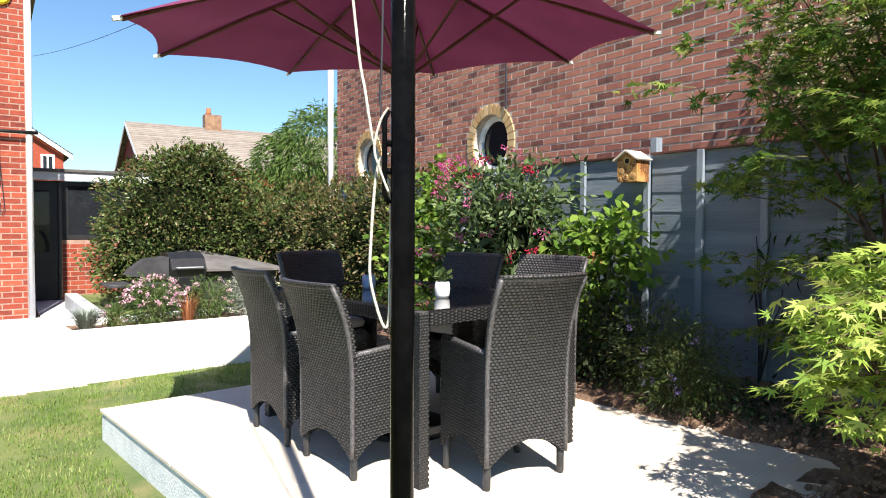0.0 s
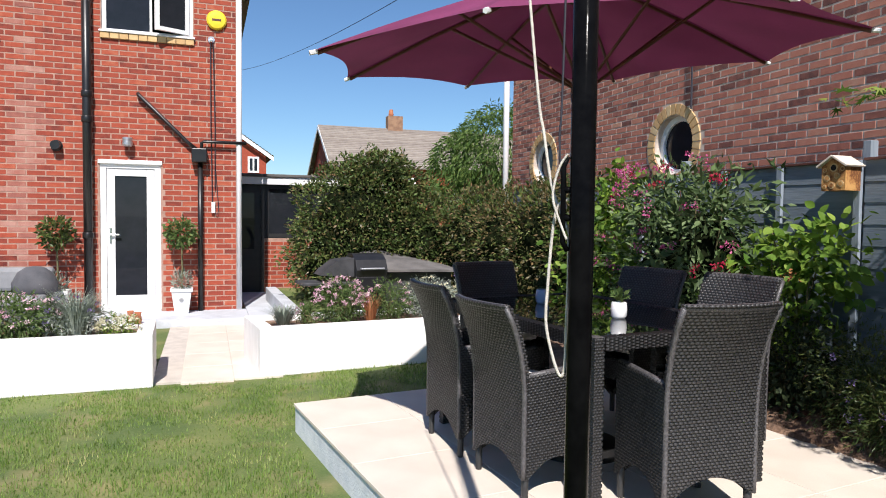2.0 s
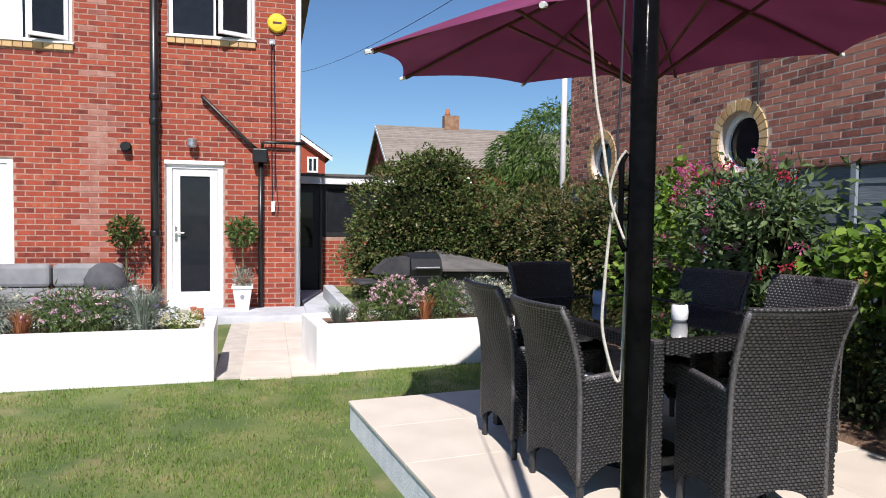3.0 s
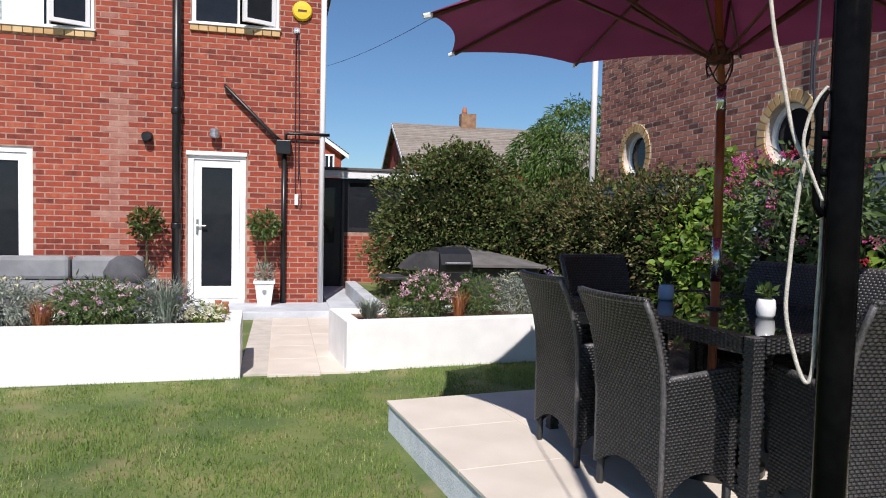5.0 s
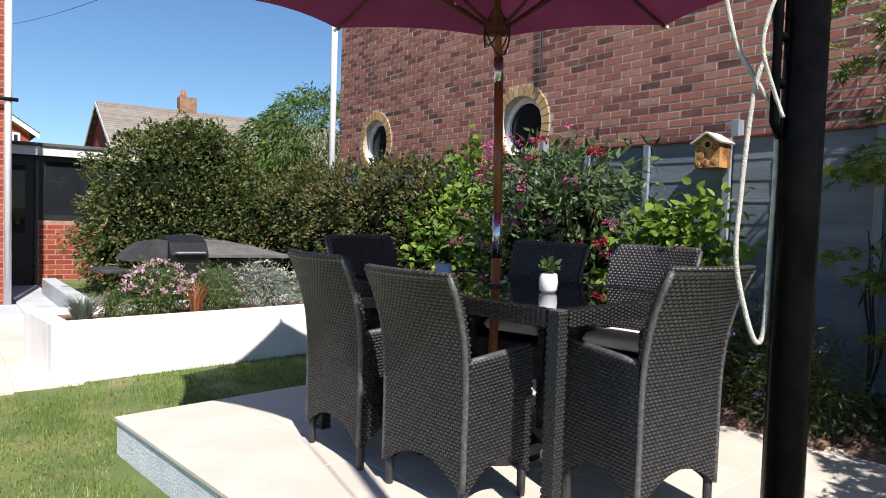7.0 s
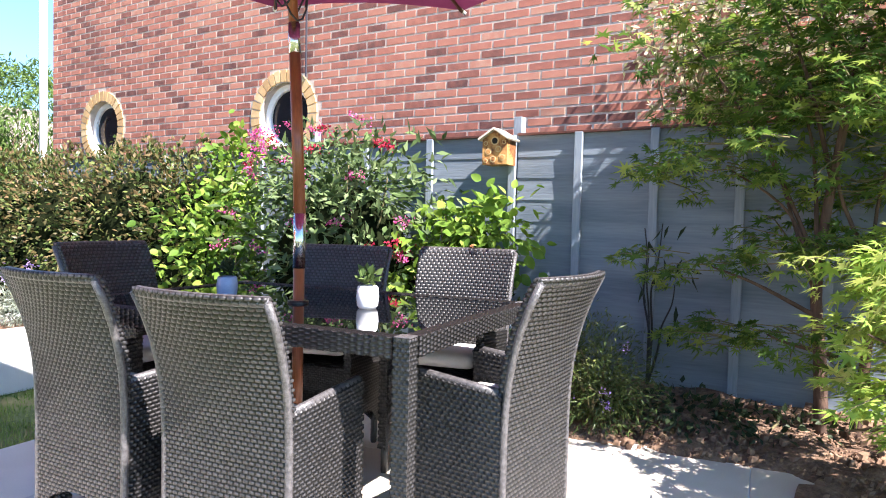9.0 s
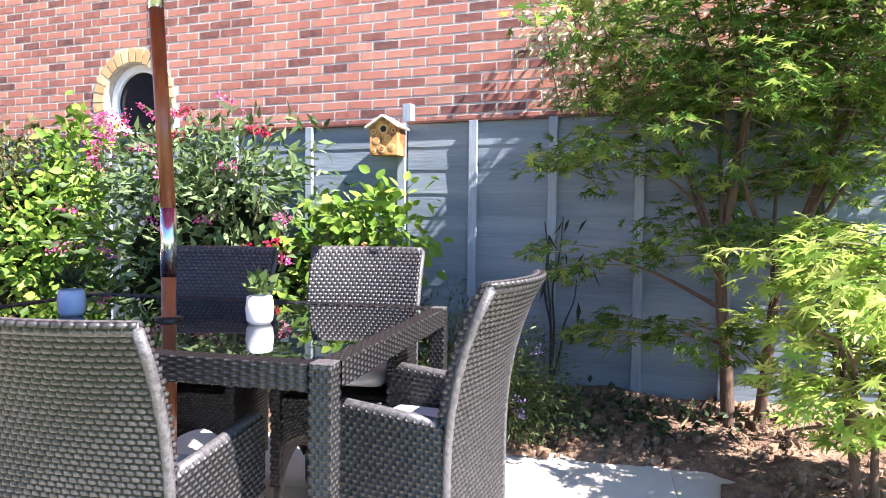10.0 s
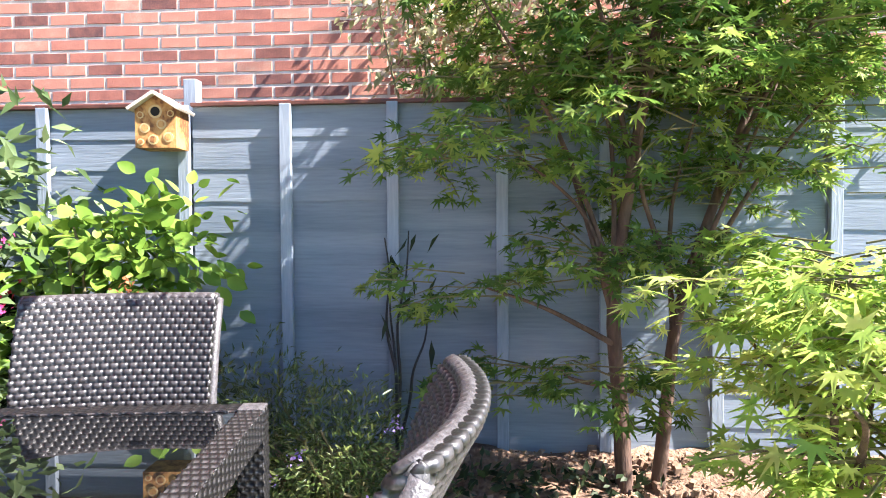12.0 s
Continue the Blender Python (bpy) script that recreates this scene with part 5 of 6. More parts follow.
# added core, coloured near-black as the shade between the buddleia leaves
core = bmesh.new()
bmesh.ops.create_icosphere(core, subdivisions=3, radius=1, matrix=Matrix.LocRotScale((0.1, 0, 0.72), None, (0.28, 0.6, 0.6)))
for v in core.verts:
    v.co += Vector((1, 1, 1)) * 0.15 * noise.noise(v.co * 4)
part("shade_core", core, M_SHADE_CORE, t, "near-black core painted as the shade inside the shrub")
for k in range(34):
    a, z = r.uniform(1.7, 4.7), r.uniform(0.8, 1.72) if k % 3 else r.uniform(1.45, 1.78)
    f0 = max(0.35, 1 - abs(z - 1.0) * 0.75)
    c = np.array([0.50 * f0 * np.cos(a) - 0.05, 0.78 * f0 * np.sin(a) * (1.4 if z > 1.4 else 1.0), z])
    m = 46
    f = r.uniform(0, 1, m)
    way = np.array([r.normal(-0.5, 0.3), r.normal(0, 0.7), r.uniform(-0.2, 0.5)])
    way /= np.linalg.norm(way)
    rr = 0.026 * (1 - 0.7 * f)
    pts = c + way * (f * r.uniform(0.10, 0.19))[:, None] + r.normal(0, 1, (m, 3)) * rr[:, None]
    tagged(foliage("flower_spike", pts, r.normal(0, 1, (m, 3)), WIDE, 0.020, P_PINK if k % 4 else P_RED, t, "magenta flower spike", flat=0.1, droop=0, rng=r), kind="stuff")
t, r = shrub("hydrangea", (4.0, 3.95, 0.2), "leafy green shrub with bright pointed leaves", [((0, 0.12, 0.78), (0.26, 0.38, 0.40), 440), ((0.08, -0.15, 0.95), (0.22, 0.32, 0.32), 260), ((-0.1, 0.25, 0.5), (0.28, 0.38, 0.45), 380), ((0.0, -0.05, 1.08), (0.2, 0.3, 0.16), 120)], BROAD, 0.082, L_LIME, 33, 12, shell=0.3, ragged=0.3, flat=0.6)
for k in range(2):
    pts = np.array([-0.25, 0.12 - 0.3 * k, 0.78 + 0.1 * k]) + r.normal(0, 0.022, (26, 3))
    tagged(foliage("faded_flower", pts, r.normal(0, 1, (26, 3)), WIDE, 0.022, P_RUST, t, "faded brown flower head", rng=r), kind="stuff")
t, r = shrub("small_shrub", (3.72, 2.95, 0.18), "dark small-leaved shrub with lilac flowers", [((0, 0.05, 0.26), (0.30, 0.34, 0.32), 4600), ((0.08, 0.32, 0.32), (0.28, 0.3, 0.34), 3200), ((-0.12, -0.08, 0.2), (0.22, 0.25, 0.24), 1600)], NARROW, 0.036, L_HEDGE, 34, 22, shell=0.2, ragged=0.4)
for k in range(9):
    c = np.array([r.uniform(-0.34, -0.12), r.uniform(-0.25, 0.4), r.uniform(0.15, 0.5)])
    tagged(foliage("flower_head", c + r.normal(0, 0.014, (16, 3)), r.normal(0, 1, (16, 3)), WIDE, 0.014, P_LILAC, t, "small lilac flower head", rng=r), kind="stuff")
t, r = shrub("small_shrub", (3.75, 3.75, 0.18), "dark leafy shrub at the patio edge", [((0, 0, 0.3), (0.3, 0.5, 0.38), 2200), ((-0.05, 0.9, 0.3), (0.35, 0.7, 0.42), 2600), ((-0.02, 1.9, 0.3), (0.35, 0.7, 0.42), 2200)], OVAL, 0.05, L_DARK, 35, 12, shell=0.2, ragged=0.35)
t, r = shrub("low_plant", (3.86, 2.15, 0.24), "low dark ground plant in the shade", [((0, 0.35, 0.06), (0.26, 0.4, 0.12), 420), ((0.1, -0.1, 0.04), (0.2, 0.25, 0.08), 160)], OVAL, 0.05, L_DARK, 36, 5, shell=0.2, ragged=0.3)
t, r = shrub("neighbour_shrub", (4.78, 2.5, 0.2), "pale variegated shrub rising behind the fence", [((0, 0.05, 1.95), (0.28, 0.42, 0.5), 1300), ((0.0, 0.3, 2.35), (0.25, 0.4, 0.5), 900), ((0, -0.4, 2.3), (0.25, 0.4, 0.6), 800)], OVAL, 0.055, L_PALE, 37, 12, shell=0.2, ragged=0.35)
rust = thing("rusty_bracket", (4.62, 2.60, 1.80), "rusty iron bracket above the fence", "bracket")
part("frame", box(box(box(bmesh.new(), -0.02, 0.02, -0.17, -0.13, 0, 0.24), -0.02, 0.02, 0.03, 0.07, 0, 0.26), -0.02, 0.02, -0.17, 0.12, 0.2, 0.235), M_RUST, rust)
part("scroll", tubed(smooth_path([(0, -0.3 + 0.1 * math.cos(t) * (1 - t / 9), 0.13 + 0.1 * math.sin(t) * (1 - t / 9)) for t in np.linspace(0, 7, 15)], 3), 0.012, 6), M_RUST, rust)

dead = thing("dead_stalk", (4.33, 2.86, 0.3), "withered brown stalk against the fence", "plant")
stems(dead, (0, 0, 0), [(0.02, 0.05, 0.95), (0.0, -0.06, 0.98), (0.02, 0.02, 0.8), (0.01, -0.14, 0.62)], 0.009, 0.003, M_DARKWOOD, "stem", 0.05, 5)
r = np.random.default_rng(8)
foliage("dead_leaves", np.array([0, -0.05, 0.72]) + r.normal(0, 1, (16, 3)) * np.array([0.01, 0.08, 0.16]), np.tile(np.array([0, 0, -1.0]), (16, 1)), NARROW, 0.12, L_DARK, dead, "shrivelled dark leaves", flat=0.0, droop=0.5, rng=r)


# ---- maples ----
def maple(name, at, label, trunks, limbs, sprays, material, size, n, seed, trunk_r):
    r = np.random.default_rng(seed)
    t = thing(name, at, label, "tree")
    for k, tr in enumerate(trunks):
        pts = smooth_path(tr, 5)
        m = len(pts)
        part("trunk", tube(bmesh.new(), pts, [trunk_r[k] * (1 - 0.55 * i / (m - 1)) for i in range(m)], 12), M_BARK, t, smooth=True)
    for (a, b) in limbs:
        pts = smooth_path([a, tuple((Vector(a) + Vector(b)) / 2 + Vector(r.normal(0, 0.05, 3)) + Vector((0, 0, 0.06))), b], 5)
        m = len(pts)
        part("limb", tube(bmesh.new(), pts, [0.013 * (1 - 0.75 * i / (m - 1)) for i in range(m)], 7), M_BARK, t, smooth=True)
    P, D = [], []
    tw = bmesh.new()
    for c, rad, cnt in sprays:
        c = np.array(c)
        # layered sprays: flat fans of leaves along thin twigs
        for s in range(cnt):
            d0 = r.normal(0, 1, 3) * np.array(rad)
            o = c + d0 * 0.62
            out = np.array([d0[0], d0[1], 0.15 * d0[2]])
            out /= np.linalg.norm(out) + 1e-6
            ln = r.uniform(0.18, 0.42) * (0.6 + 0.5 * max(rad))
            end = o + out * ln + np.array([0, 0, -0.10 * ln * r.uniform(0, 2)])
            tube(tw, [tuple(o - out * 0.12), tuple((o + end) / 2 + np.array([0, 0, 0.02])), tuple(end)], [0.004, 0.003, 0.0015], 4, False)
            k = int(n * r.uniform(0.6, 1.3))
            f = r.uniform(0, 1, k) ** 0.7
            side = np.array([-out[1], out[0], 0])
            q = o + (end - o) * f[:, None] + side * (r.uniform(-1, 1, k) * 0.11)[:, None] + np.stack([np.zeros(k), np.zeros(k), r.normal(0, 0.022, k)], 1)
            P.append(q)
            D.append(np.tile(out, (k, 1)) + side * r.normal(0, 0.7, (k, 1)))
    tagged(part("twig_mass", tw, M_TWIG, t), kind="stuff")
    P, D = np.concatenate(P), np.concatenate(D)
    foliage("crown", P, D, MAPLE, size, material, t, flat=0.72, droop=0.35, rng=r)
    return t


maple("maple_tree", (4.04, 1.92, 0.24), "Japanese maple with twin trunks and spreading green crown",
      [[(0, 0, -0.05), (0.0, 0.02, 0.35), (-0.02, 0.05, 0.75), (-0.10, 0.0, 1.25), (-0.15, -0.1, 1.9)], [(0.05, -0.13, -0.05), (0.03, -0.16, 0.3), (0.0, -0.2, 0.72), (0.02, -0.36, 1.2), (0.0, -0.55, 1.75)]],
      [((0, 0.03, 0.62), (-0.05, 0.28, 1.45)), ((0, 0.03, 0.62), (-0.25, 0.42, 1.30)), ((-0.02, 0.05, 0.85), (-0.35, 0.62, 1.95)), ((-0.02, 0.05, 0.75), (-0.10, 0.18, 1.75)), ((-0.1, 0.0, 1.25), (-0.45, 0.3, 2.2)),
       ((0, -0.18, 0.62), (-0.10, -0.28, 1.60)), ((0, -0.18, 0.68), (-0.05, -0.55, 1.60)), ((0, -0.2, 0.72), (-0.15, -0.75, 1.60)), ((0.02, -0.36, 1.2), (-0.4, -0.75, 2.0)), ((0, -0.2, 0.8), (-0.20, -0.05, 1.55)),
       ((-0.02, 0.05, 0.6), (-0.22, 0.55, 0.84)), ((0, -0.2, 0.7), (-0.15, -0.45, 0.98)), ((-0.12, -0.05, 1.6), (-0.2, 0.15, 2.4)), ((0.0, -0.4, 1.5), (-0.1, -0.7, 2.5)), ((0.05, -0.05, 0.4), (-0.12, 0.25, 0.5))],
      [((-0.30, 0.72, 1.30), (0.22, 0.22, 0.06), 9), ((-0.20, 0.45, 1.42), (0.28, 0.22, 0.09), 16),
       ((-0.35, 0.55, 1.95), (0.34, 0.26, 0.16), 15), ((-0.45, 0.45, 2.30), (0.36, 0.30, 0.16), 15), ((-0.15, 0.22, 1.66), (0.36, 0.32, 0.12), 28),
       ((-0.25, -0.10, 1.60), (0.40, 0.34, 0.14), 42), ((-0.15, -0.45, 1.65), (0.40, 0.32, 0.16), 44), ((-0.25, 0.05, 2.00), (0.44, 0.40, 0.16), 54),
       ((-0.25, -0.45, 2.05), (0.44, 0.38, 0.18), 52), ((-0.30, 0.0, 2.40), (0.42, 0.42, 0.16), 40), ((-0.25, -0.50, 2.50), (0.42, 0.40, 0.18), 40),
       ((0.18, -0.25, 1.95), (0.22, 0.36, 0.26), 44), ((0.18, -0.50, 2.45), (0.24, 0.36, 0.24), 24), ((0.2, 0.20, 1.75), (0.18, 0.30, 0.16), 26), ((0.1, -0.10, 2.5), (0.22, 0.3, 0.2), 16), ((0.22, -0.75, 2.1), (0.2, 0.3, 0.3), 40), ((0.2, -0.45, 1.6), (0.18, 0.3, 0.2), 24),
       ((-0.15, -0.80, 1.85), (0.34, 0.24, 0.2), 26), ((-0.15, -0.85, 2.3), (0.34, 0.24, 0.2), 22), ((-0.50, -0.55, 2.2), (0.3, 0.35, 0.2), 22),
       ((-0.20, 0.50, 0.84), (0.26, 0.24, 0.05), 10), ((-0.15, 0.18, 0.92), (0.24, 0.22, 0.07), 12), ((-0.12, 0.12, 0.50), (0.24, 0.28, 0.06), 18),
       ((-0.05, -0.12, 1.22), (0.24, 0.26, 0.10), 16), ((-0.05, -0.38, 0.95), (0.24, 0.24, 0.12), 20), ((-0.1, -0.6, 1.3), (0.28, 0.24, 0.12), 18)],
      L_MAPLE, 0.070, 18, 41, (0.036, 0.030))
maple("maple_shrub", (3.16, 1.50, 0.19), "young golden-green maple with finely cut leaves",
      [[(0, 0, -0.05), (-0.02, 0.07, 0.3), (-0.15, 0.14, 0.75)], [(0.02, -0.03, -0.05), (0.06, -0.02, 0.3), (0.08, -0.08, 0.75)]],
      [((-0.02, 0.07, 0.3), (-0.45, 0.25, 0.75)), ((0.05, -0.02, 0.3), (-0.3, -0.35, 0.8)), ((-0.02, 0.05, 0.25), (-0.3, 0.3, 0.4)), ((0.06, 0.0, 0.35), (0.3, 0.2, 0.8))],
      [((-0.16, -0.02, 0.80), (0.24, 0.14, 0.10), 38), ((0.10, -0.02, 0.95), (0.24, 0.15, 0.08), 32), ((-0.14, 0.0, 0.55), (0.20, 0.13, 0.10), 24), ((0.0, -0.45, 0.70), (0.26, 0.26, 0.18), 40), ((0.25, -0.12, 0.72), (0.22, 0.20, 0.14), 22), ((0.0, -0.15, 0.35), (0.18, 0.14, 0.05), 5)],
      L_GOLD, 0.080, 20, 42, (0.019, 0.017))


# ---- plants in the white planters ----
def tuft(name, at, label, n, h, spread, material, seed, width=0.007):
    r = np.random.default_rng(seed)
    t = thing(name, at, label, "plant")
    a, l = r.uniform(0, 2 * np.pi, n), r.uniform(0.55, 1.0, n) * h
    o = np.stack([np.cos(a), np.sin(a), 0 * a], 1)
    base = o * r.uniform(0, 0.05, (n, 1))
    mid = base + o * (spread * 0.35 * r.uniform(0.4, 1.2, (n, 1))) + np.stack([0 * a, 0 * a, l * 0.62], 1)
    tip = base + o * (spread * r.uniform(0.4, 1.2, (n, 1))) + np.stack([0 * a, 0 * a, l], 1)
    s = np.stack([-np.sin(a), np.cos(a), 0 * a], 1) * width / 2
    co = np.stack([base - s, base + s, mid + s, mid - s, tip], 1)
    loops = (np.arange(n)[:, None, None] * 5 + np.array([(0, 1, 2), (0, 2, 3), (3, 2, 4)])[None]).ravel()
    raw_mesh("foliage_tuft", co.reshape(-1, 3), loops, 3, material, t)
    return t


def flowers(t, r, n, w, d, h, size, material, label, per=14):
    """Flower heads over the upper outside of a plant w by d by h."""
    for k in range(n):
        a, up = r.uniform(0, 2 * np.pi), r.uniform(-0.1, 1)
        q = math.sqrt(max(0, 1 - max(up, 0) ** 2))
        c = np.array([w * 1.02 * q * math.cos(a), d * 1.02 * q * math.sin(a), h * (0.42 + 0.58 * up)])
        tagged(foliage("flower_head", c + r.normal(0, size * 0.55, (per, 3)) * np.array([1, 1, 0.45]), r.normal(0, 1, (per, 3)), WIDE, size, material, t, label, flat=0.6, droop=0, rng=r), kind="stuff")


PT = 0.39
for k, (x, y, w, d, h, m, s, fm, nf, lab) in enumerate((
        (1.46, 7.05, 0.27, 0.24, 0.44, L_MID, 0.05, P_ROSE, 90, "sedum with flat dusky pink flower heads"),
        (1.12, 7.0, 0.12, 0.2, 0.20, L_MID, 0.04, P_ROSE, 8, "small green plant with a few pale flowers"),
        (1.98, 7.15, 0.24, 0.22, 0.40, L_MID, 0.05, P_ROSE, 14, "leafy green plant with pink flowers"),
        (2.42, 7.2, 0.30, 0.25, 0.42, L_SILVER, 0.045, P_WHITE, 14, "silvery grey-leaved plant with pale flowers"),
        (2.95, 7.25, 0.30, 0.25, 0.38, L_SILVER, 0.045, P_WHITE, 8, "silvery grey-leaved plant with pale flowers"),
        (-2.05, 6.72, 0.40, 0.26, 0.40, L_SILVER, 0.05, P_WHITE, 24, "white-flowered plant with grey-green leaves"),
        (-1.32, 6.72, 0.46, 0.28, 0.38, L_MID, 0.06, P_ROSE, 60, "sedum with fading pink flower heads"),
        (-0.85, 6.72, 0.24, 0.24, 0.36, L_SILVER, 0.05, P_LILAC, 14, "grey-green lavender with thin lilac spikes"),
        (-0.50, 6.64, 0.17, 0.17, 0.20, L_LIME, 0.035, P_WHITE, 46, "pale cream-flowered low plant"))):
    t, r = shrub("flower_plant", (x, y, PT), lab, [((0, 0, h * 0.42), (w, d, h * 0.55), int(2000 * w * h / 0.11))], NARROW, s, m, 60 + k, 8, shell=0.25, ragged=0.25, category="plant", flat=0.35)
    flowers(t, r, nf, w, d, h, 0.022, fm, "flower head")
tuft("lavender", (0.88, 6.88, PT), "bushy clump of grey-green lavender", 320, 0.22, 0.16, L_SILVER, 71, 0.008)
tuft("lavender", (-0.82, 6.62, PT), "tall grey stems of lavender", 300, 0.46, 0.26, L_SILVER, 72, 0.007)
tuft("bronze_grass", (1.72, 6.9, PT), "bronze-red ornamental grass tuft", 110, 0.32, 0.13, P_RUST, 73, 0.006)
tuft("bronze_grass", (-1.72, 6.55, PT), "bronze ornamental grass tuft", 120, 0.28, 0.12, P_RUST, 74, 0.006)
tuft("green_grass", (1.12, 7.05, PT), "tuft of upright green grass", 90, 0.26, 0.08, L_MID, 75, 0.007)
t = tuft("agapanthus", (3.05, 7.2, PT), "agapanthus with violet-blue flower heads", 60, 0.35, 0.2, L_MID, 76, 0.012)
r = np.random.default_rng(77)
for c in ((-0.1, 0, 0.46), (0.15, 0.05, 0.5), (-0.25, 0.1, 0.4)):
    part("stalk", tubed([(0, 0, 0), c], 0.005, 5), M_TWIG, t)
    foliage("flower_head", np.array(c) + r.normal(0, 0.025, (26, 3)), r.normal(0, 1, (26, 3)), OVAL, 0.03, P_LILAC, t, "violet-blue flower head", rng=r)

# ---- bay trees beside the back door ----
for x, pot in ((-1.62, None), (-0.13, M_WPIPE)):
    t = thing("bay_tree", (x, 10.18, 0.10), "clipped ball-headed bay tree in a pale pot", "potted plant", group="bay trees")
    bm = bmesh.new()
    for i, (s, z) in enumerate(((0.085, 0.0), (0.125, 0.30), (0.14, 0.30), (0.14, 0.34), (0.12, 0.34), (0.118, 0.30))):
        ring = [bm.verts.new((s * a, s * b, z)) for a, b in ((-1, -1), (1, -1), (1, 1), (-1, 1))]
        if i == 0:
            bm.faces.new(ring[::-1])
        else:
            for k in range(4):
                bm.faces.new((prev[k], prev[(k + 1) % 4], ring[(k + 1) % 4], ring[k]))
        prev = ring
    bm.faces.new(prev)
    part("pot", bm, M_WPIPE, t, "square white tapered planter")
    if pot:
        part("emblem", tubed([(0, -0.116, 0.19), (0, -0.110, 0.19)], 0.03, 16), M_SILVER, t, "small round grey emblem")
    part("stem", tubed([(0, 0, 0.3), (0.01, 0, 0.6), (0, 0, 0.98)], 0.012, 8), M_TWIG, t)
    r = np.random.default_rng(90 + int(x * 10) % 7)
    p, d = clump((0, 0, 1.08), (0.19, 0.18, 0.19), 560, r, shell=0.35, ragged=0.25)
    foliage("crown", p, d, OVAL, 0.07, L_HEDGE if pot is None else L_MID, t, flat=0.2, droop=0.0, rng=r)
    p, d = clump((0, 0, 0.42), (0.13, 0.12, 0.15), 260, r, shell=0.2)
    foliage("underplanting", p, d, NARROW, 0.07, L_SILVER, t, "grey-green lavender under the bay", flat=0.0, droop=-0.6, rng=r)

# ---- sofa on the terrace ----
sofa = thing("garden_sofa", (-2.75, 9.95, 0.024), "low grey outdoor sofa with back cushions", "sofa", group="")
part("sofa_base", boxed(-1.5, 1.15, -0.45, 0.38, 0.0, 0.30, 0.02), M_SOFA_D, sofa)
for i in range(3):
    part("seat_cushion", boxed(-1.45 + 0.86 * i, -0.61 + 0.86 * i, -0.45, 0.15, 0.302, 0.42, 0.035), M_SOFA, sofa, smooth=False)
    part("back_cushion", box(bmesh.new(), -1.45 + 0.86 * i, -0.61 + 0.86 * i, 0.12, 0.30, 0.422, 0.72, 0.05), M_SOFA, sofa, smooth=False)
bag = part("draped_bag", lathed([(0.02, 0.42), (0.10, 0.41), (0.20, 0.33), (0.27, 0.18), (0.26, 0.05), (0.2, 0.0)][::-1], 20), M_SOFA_D, smooth=True)
bag.matrix_world = pose(-1.80, 9.86, 0.42) @ Matrix.Diagonal((0.95, 0.75, 0.85, 1))
tagged(bag, "dark grey slumped fabric bag on the sofa", "bag")

# small clay ornaments beside the path
for x, z in ((-0.40, 0.16), (-0.33, 0.12)):
    o = part("clay_pot", lathed([(0.05, 0), (0.065, 0.06), (0.045, 0.13), (0.06, 0.17), (0.05, 0.17), (0.03, 0.12)], 16), M_TERRA, smooth=True)
    o.matrix_world = pose(x - 0.06, 7.02 + (0.1 if x < -0.35 else 0), 0.443) @ Matrix.Diagonal((0.55, 0.55, 0.62, 1))
    tagged(o, "small terracotta pot on the planter wall", "pot", group="clay pots")

# ---- barbecue and low store ----
bbq = thing("barbecue", (2.03, 8.5, 0.22), "black gas barbecue with domed lid and side shelf", "barbecue", rz=4)
hood = bmesh.new()
prof = [(-0.24, 0.50), (-0.27, 0.58), (-0.20, 0.70), (-0.05, 0.765), (0.14, 0.765), (0.25, 0.70), (0.25, 0.50)]
A = [hood.verts.new((-0.19, y, z)) for y, z in prof]
B = [hood.verts.new((0.19, y, z)) for y, z in prof]
for i in range(len(prof)):
    j = (i + 1) % len(prof)
    hood.faces.new((A[i], B[i], B[j], A[j]))
hood.faces.new(A[::-1])
hood.faces.new(B)
bmesh.ops.recalc_face_normals(hood, faces=hood.faces)
part("lid", hood, M_BBQ, bbq)
part("lid_handle", tubed([(-0.14, -0.265, 0.60), (-0.14, -0.30, 0.60), (0.14, -0.30, 0.60), (0.14, -0.265, 0.60)], 0.012, 8), M_SILVER, bbq, "steel lid handle")
part("firebox", boxed(-0.19, 0.19, -0.24, 0.25, 0.32, 0.498, 0.01), M_BBQ, bbq)
part("side_shelf", boxed(-0.82, -0.195, -0.22, 0.22, 0.405, 0.44, 0.008), M_BBQ_G, bbq, "grey fold-out side shelf")
part("cabinet", boxed(-0.19, 0.19, -0.2, 0.22, 0.06, 0.318, 0.006), M_BBQ, bbq)
wing = bmesh.new()
w_ = [(-0.195, 0.50), (-0.60, 0.52), (-0.55, 0.58), (-0.40, 0.69), (-0.195, 0.72)]
fa, fb = [wing.verts.new((x, -0.18, z)) for x, z in w_], [wing.verts.new((x, 0.18, z)) for x, z in w_]
wing.faces.new(fa)
wing.faces.new(fb[::-1])
for i in range(5):
    wing.faces.new((fa[i], fb[i], fb[(i + 1) % 5], fa[(i + 1) % 5]))
bmesh.ops.recalc_face_normals(wing, faces=wing.faces)
part("cover_fold", wing, M_BBQ_G, bbq, "folded grey weather cover")
for sx in (-0.16, 0.16):
    for y in (-0.18, 0.2):
        part("leg", boxed(sx - 0.02, sx + 0.02, y - 0.02, y + 0.02, 0, 0.06), M_BBQ, bbq)
store = thing("low_store", (2.78, 9.0, 0.22), "low store with weathered sloping felt roof", "shed", rz=5)
part("wall", boxed(-0.55, 0.42, -0.3, 0.5, 0, 0.50), M_BBQ_G, store)
lid = bmesh.new()
q = [(-0.65, -0.4, 0.56), (0.50, -0.4, 0.54), (0.50, 0.6, 0.60), (-0.3, 0.6, 0.76), (-0.65, 0.3, 0.74)]
a = [lid.verts.new(p) for p in q]
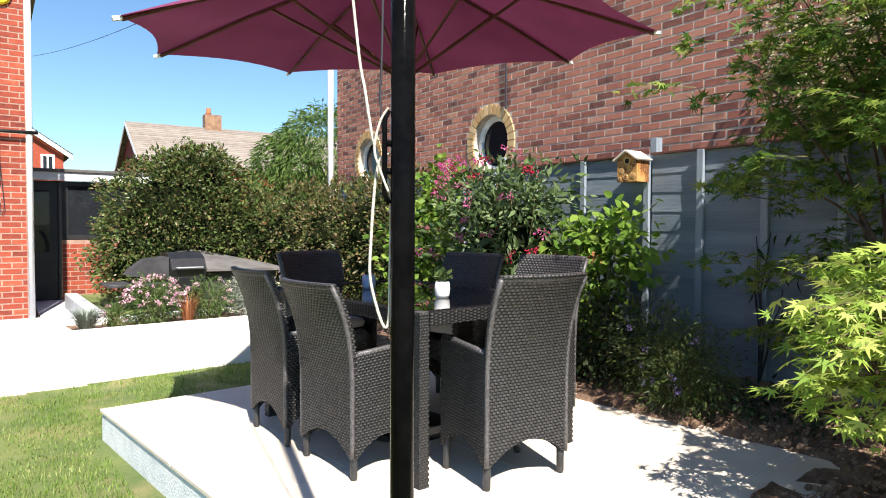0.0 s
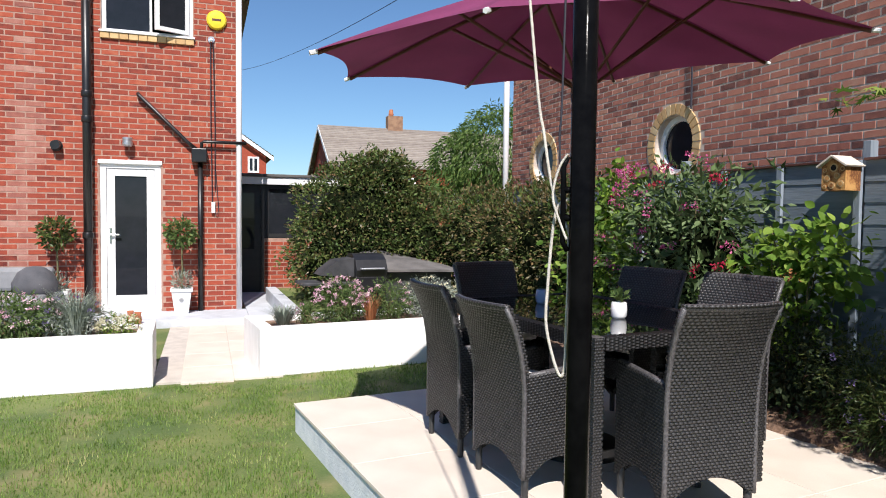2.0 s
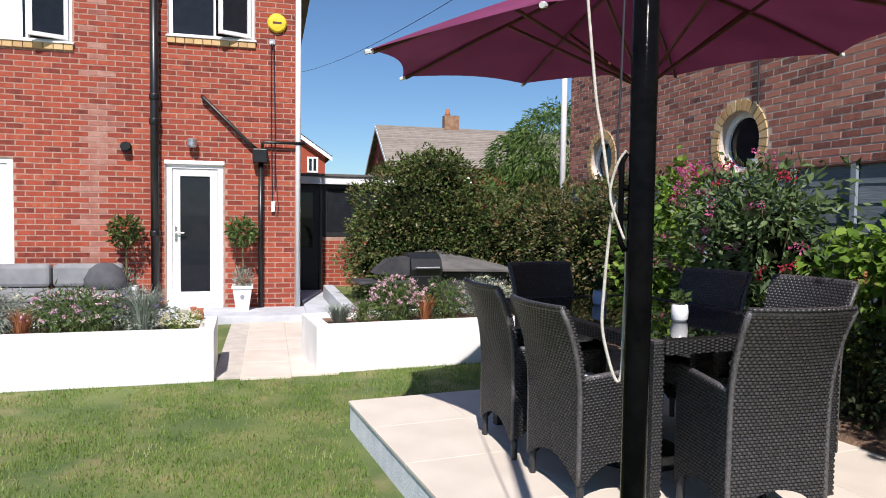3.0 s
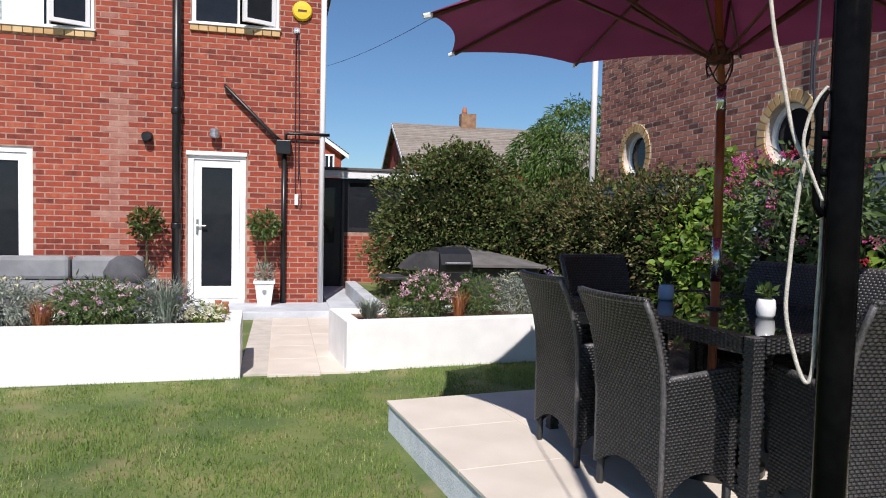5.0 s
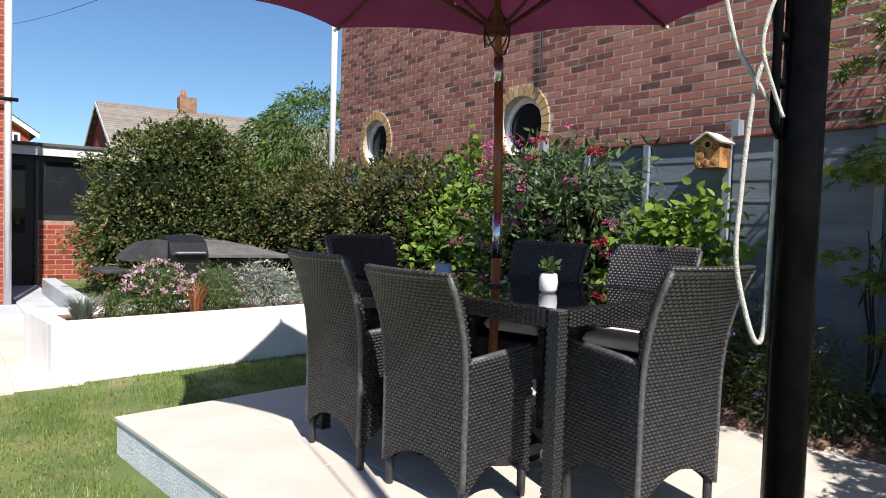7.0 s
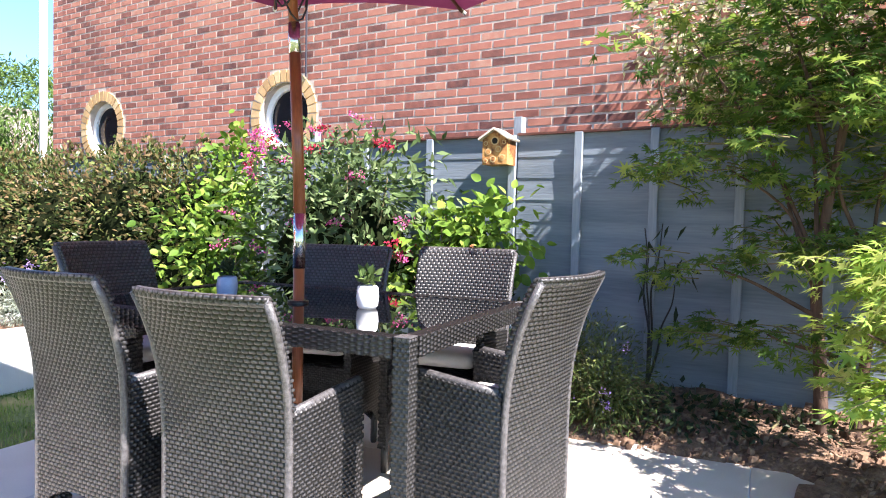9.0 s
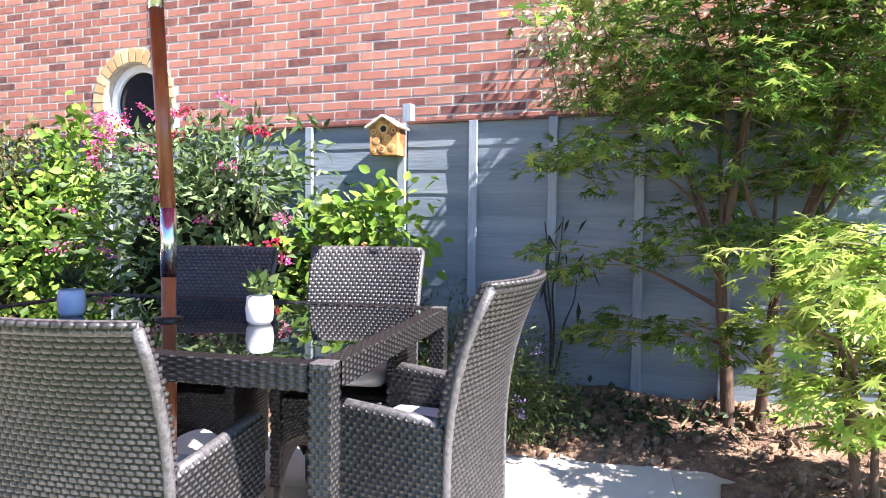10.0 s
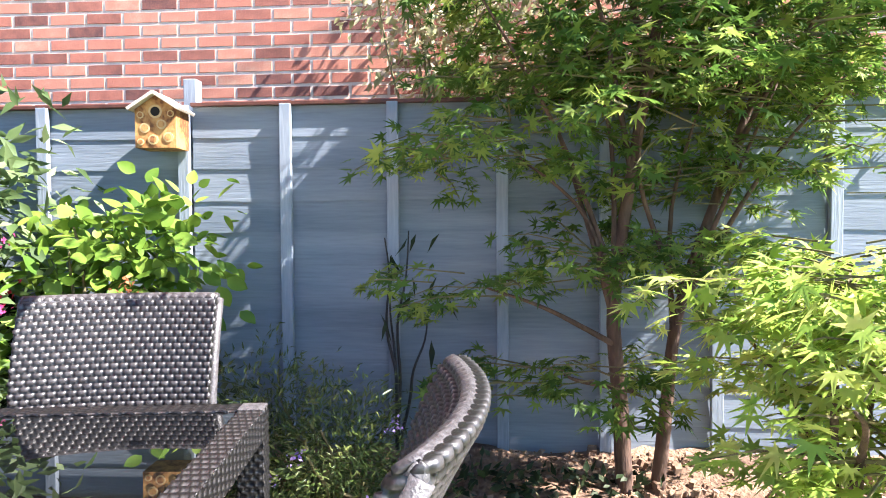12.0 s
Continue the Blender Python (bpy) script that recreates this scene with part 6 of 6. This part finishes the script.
b = [lid.verts.new((p[0], p[1], p[2] - 0.03)) for p in q]
lid.faces.new(a)
lid.faces.new(b[::-1])
for i in range(5):
    lid.faces.new((a[i], b[i], b[(i + 1) % 5], a[(i + 1) % 5]))
bmesh.ops.recalc_face_normals(lid, faces=lid.faces)
part("roof", lid, M_FELT, store, "weathered grey felt roof")


# ---- houses and trees beyond ----
def far_house(at, rz, w, d, eaves, ridge, label, chimney=None, windows=()):
    """A gabled house; its ridge runs along its own x."""
    t = thing("far_house", at, label, "house", rz=rz)
    bm = bmesh.new()
    q = [(0, 0, 0), (w, 0, 0), (w, d, 0), (0, d, 0), (0, 0, eaves), (w, 0, eaves), (w, d, eaves), (0, d, eaves), (0, d / 2, ridge - 0.1), (w, d / 2, ridge - 0.1)]
    v = [bm.verts.new(p) for p in q]
    for f in ((0, 1, 5, 4), (1, 2, 6, 9, 5), (2, 3, 7, 6), (3, 0, 4, 8, 7)):
        bm.faces.new([v[i] for i in f])
    part("wall", bm, M_BRICK_H, t)
    slope = math.hypot(d / 2 + 0.3, ridge - eaves)
    rows = 22
    for s in (-1, 1):
        rf = bmesh.new()
        for k in range(rows):
            f0, f1 = k / rows, (k + 1.15) / rows
            y0, z0 = d / 2 + s * (d / 2 + 0.35) * (1 - f0), eaves - 0.15 + (ridge - eaves + 0.15) * f0
            y1, z1 = d / 2 + s * (d / 2 + 0.35) * (1 - min(1, f1)), eaves - 0.15 + (ridge - eaves + 0.15) * min(1, f1)
            a, b, c, e = (rf.verts.new(p) for p in ((-0.3, y0, z0 + 0.07), (w + 0.3, y0, z0 + 0.07), (w + 0.3, y1, z1 + 0.03), (-0.3, y1, z1 + 0.03)))
            rf.faces.new((a, b, c, e))
            g, h2 = rf.verts.new((-0.3, y0, z0)), rf.verts.new((w + 0.3, y0, z0))
            rf.faces.new((g, h2, b, a))
        bmesh.ops.recalc_face_normals(rf, faces=rf.faces)
        tagged(part("roof", rf, M_TILE, t, "weathered brown tiled roof"), kind="stuff")
        for x in (-0.32, w + 0.3):
            bb = bmesh.new()
            p0, p1 = Vector((x, d / 2 + s * (d / 2 + 0.35), eaves - 0.15)), Vector((x, d / 2, ridge))
            a = [bb.verts.new(p) for p in (p0, p1, p1 - Vector((0, 0, 0.22)), p0 - Vector((0, 0, 0.22)))]
            c = [bb.verts.new(v_.co + Vector((0.04, 0, 0))) for v_ in a]
            bb.faces.new(a)
            bb.faces.new(c[::-1])
            for i in range(4):
                bb.faces.new((a[i], c[i], c[(i + 1) % 4], a[(i + 1) % 4]))
            bmesh.ops.recalc_face_normals(bb, faces=bb.faces)
            part("bargeboard", bb, M_WPIPE, t, "white painted bargeboard")
    for x, y0, z, ww, hh, gable in windows:
        wn_ = new("window")
        wn_.parent = t
        wn_.matrix_basis = pose(x, y0, z) if not gable else pose(0, y0, z, 0, 0, -90)
        part("window_frame", box(box(box(box(box(bmesh.new(), 0, 0.09, -0.06, 0, 0, hh), ww - 0.09, ww, -0.06, 0, 0, hh), 0.09, ww - 0.09, -0.06, 0, 0, 0.09), 0.09, ww - 0.09, -0.06, 0, hh - 0.09, hh), ww / 2 - 0.04, ww / 2 + 0.04, -0.055, 0, 0.09, hh - 0.09), M_UPVC, wn_)
        part("pane", boxed(0.08, ww - 0.08, -0.03, -0.02, 0.08, hh - 0.08), M_PANE, wn_)
    if chimney:
        cx, cz = chimney
        st = part("chimney", boxed(cx - 0.45, cx + 0.45, d / 2 - 0.3, d / 2 + 0.3, ridge - 0.5, cz), M_BROWNBRICK, t, "brick chimney stack")
        part("chimney_pot", lathed([(0.13, cz), (0.16, cz + 0.1), (0.11, cz + 0.4)], 12, (cx - 0.2, d / 2, 0)), M_TERRA, st)
    return t


# broadleaf trees beyond the fence line
def far_tree(at, label, spec, material, seed, trunk, leaf=NARROW, size=0.3, droop=0.9):
    r = np.random.default_rng(seed)
    t = thing("far_tree", at, label, "tree")
    part("trunk", tubed([(0, 0, -0.1), (0.05, 0, trunk * 0.5), (0, 0.05, trunk)], [0.28, 0.22, 0.12], 10), M_BARK, t)
    p, d = clumps(spec, r, shell=0.7, ragged=0.11, waves=6)
    foliage("crown", p, d, leaf, size, material, t, flat=0.1, droop=droop, rng=r)
    stems(t, (0, 0, trunk * 0.6), [c for c, _, _ in spec], 0.08, 0.02, M_BARK, "limb", 0.2, seed)
    return t

far_house((6.5, 36.0, -0.5), 0, 13, 8.0, 4.7, 7.2, "distant brick house with a brown tiled roof", chimney=(4.25, 7.95), windows=((6.6, -0.02, 2.9, 1.8, 1.3, False), (10.0, -0.02, 2.9, 1.8, 1.3, False), (3.0, -0.02, 2.9, 1.4, 1.2, False)))
far_house((3.0, 36.0, -0.5), 90, 14, 6.0, 5.05, 7.2, "distant brick house with white bargeboards", windows=((0, 0.90, 4.1, 0.55, 0.8, True),))
far_tree((8.0, 19.0, 0), "full green willow tree beyond the hedge", [((0.7, 0, 3.2), (1.9, 1.6, 1.6), 9000), ((-0.7, 0.2, 2.6), (1.1, 1.0, 1.35), 3600), ((-0.2, 0, 1.5), (2.2, 1.0, 1.25), 4000)], L_WILLOW, 51, 3.2, NARROW, 0.2, 1.1)
pole = part("telegraph_pole", tubed([(1.2, 26.0, -0.1), (1.2, 26.0, 6.7)], [0.14, 0.10], 10), M_BARK)
tagged(pole, "wooden telegraph pole behind the house", "pole")
wire = part("phone_wire", tubed(arc((1.2, 26.0, 6.6), (5.08, -2.5, 5.0), 0.75, 36), 0.006, 5), M_CORD)
tagged(wire, "thin overhead telephone wire", "wire")
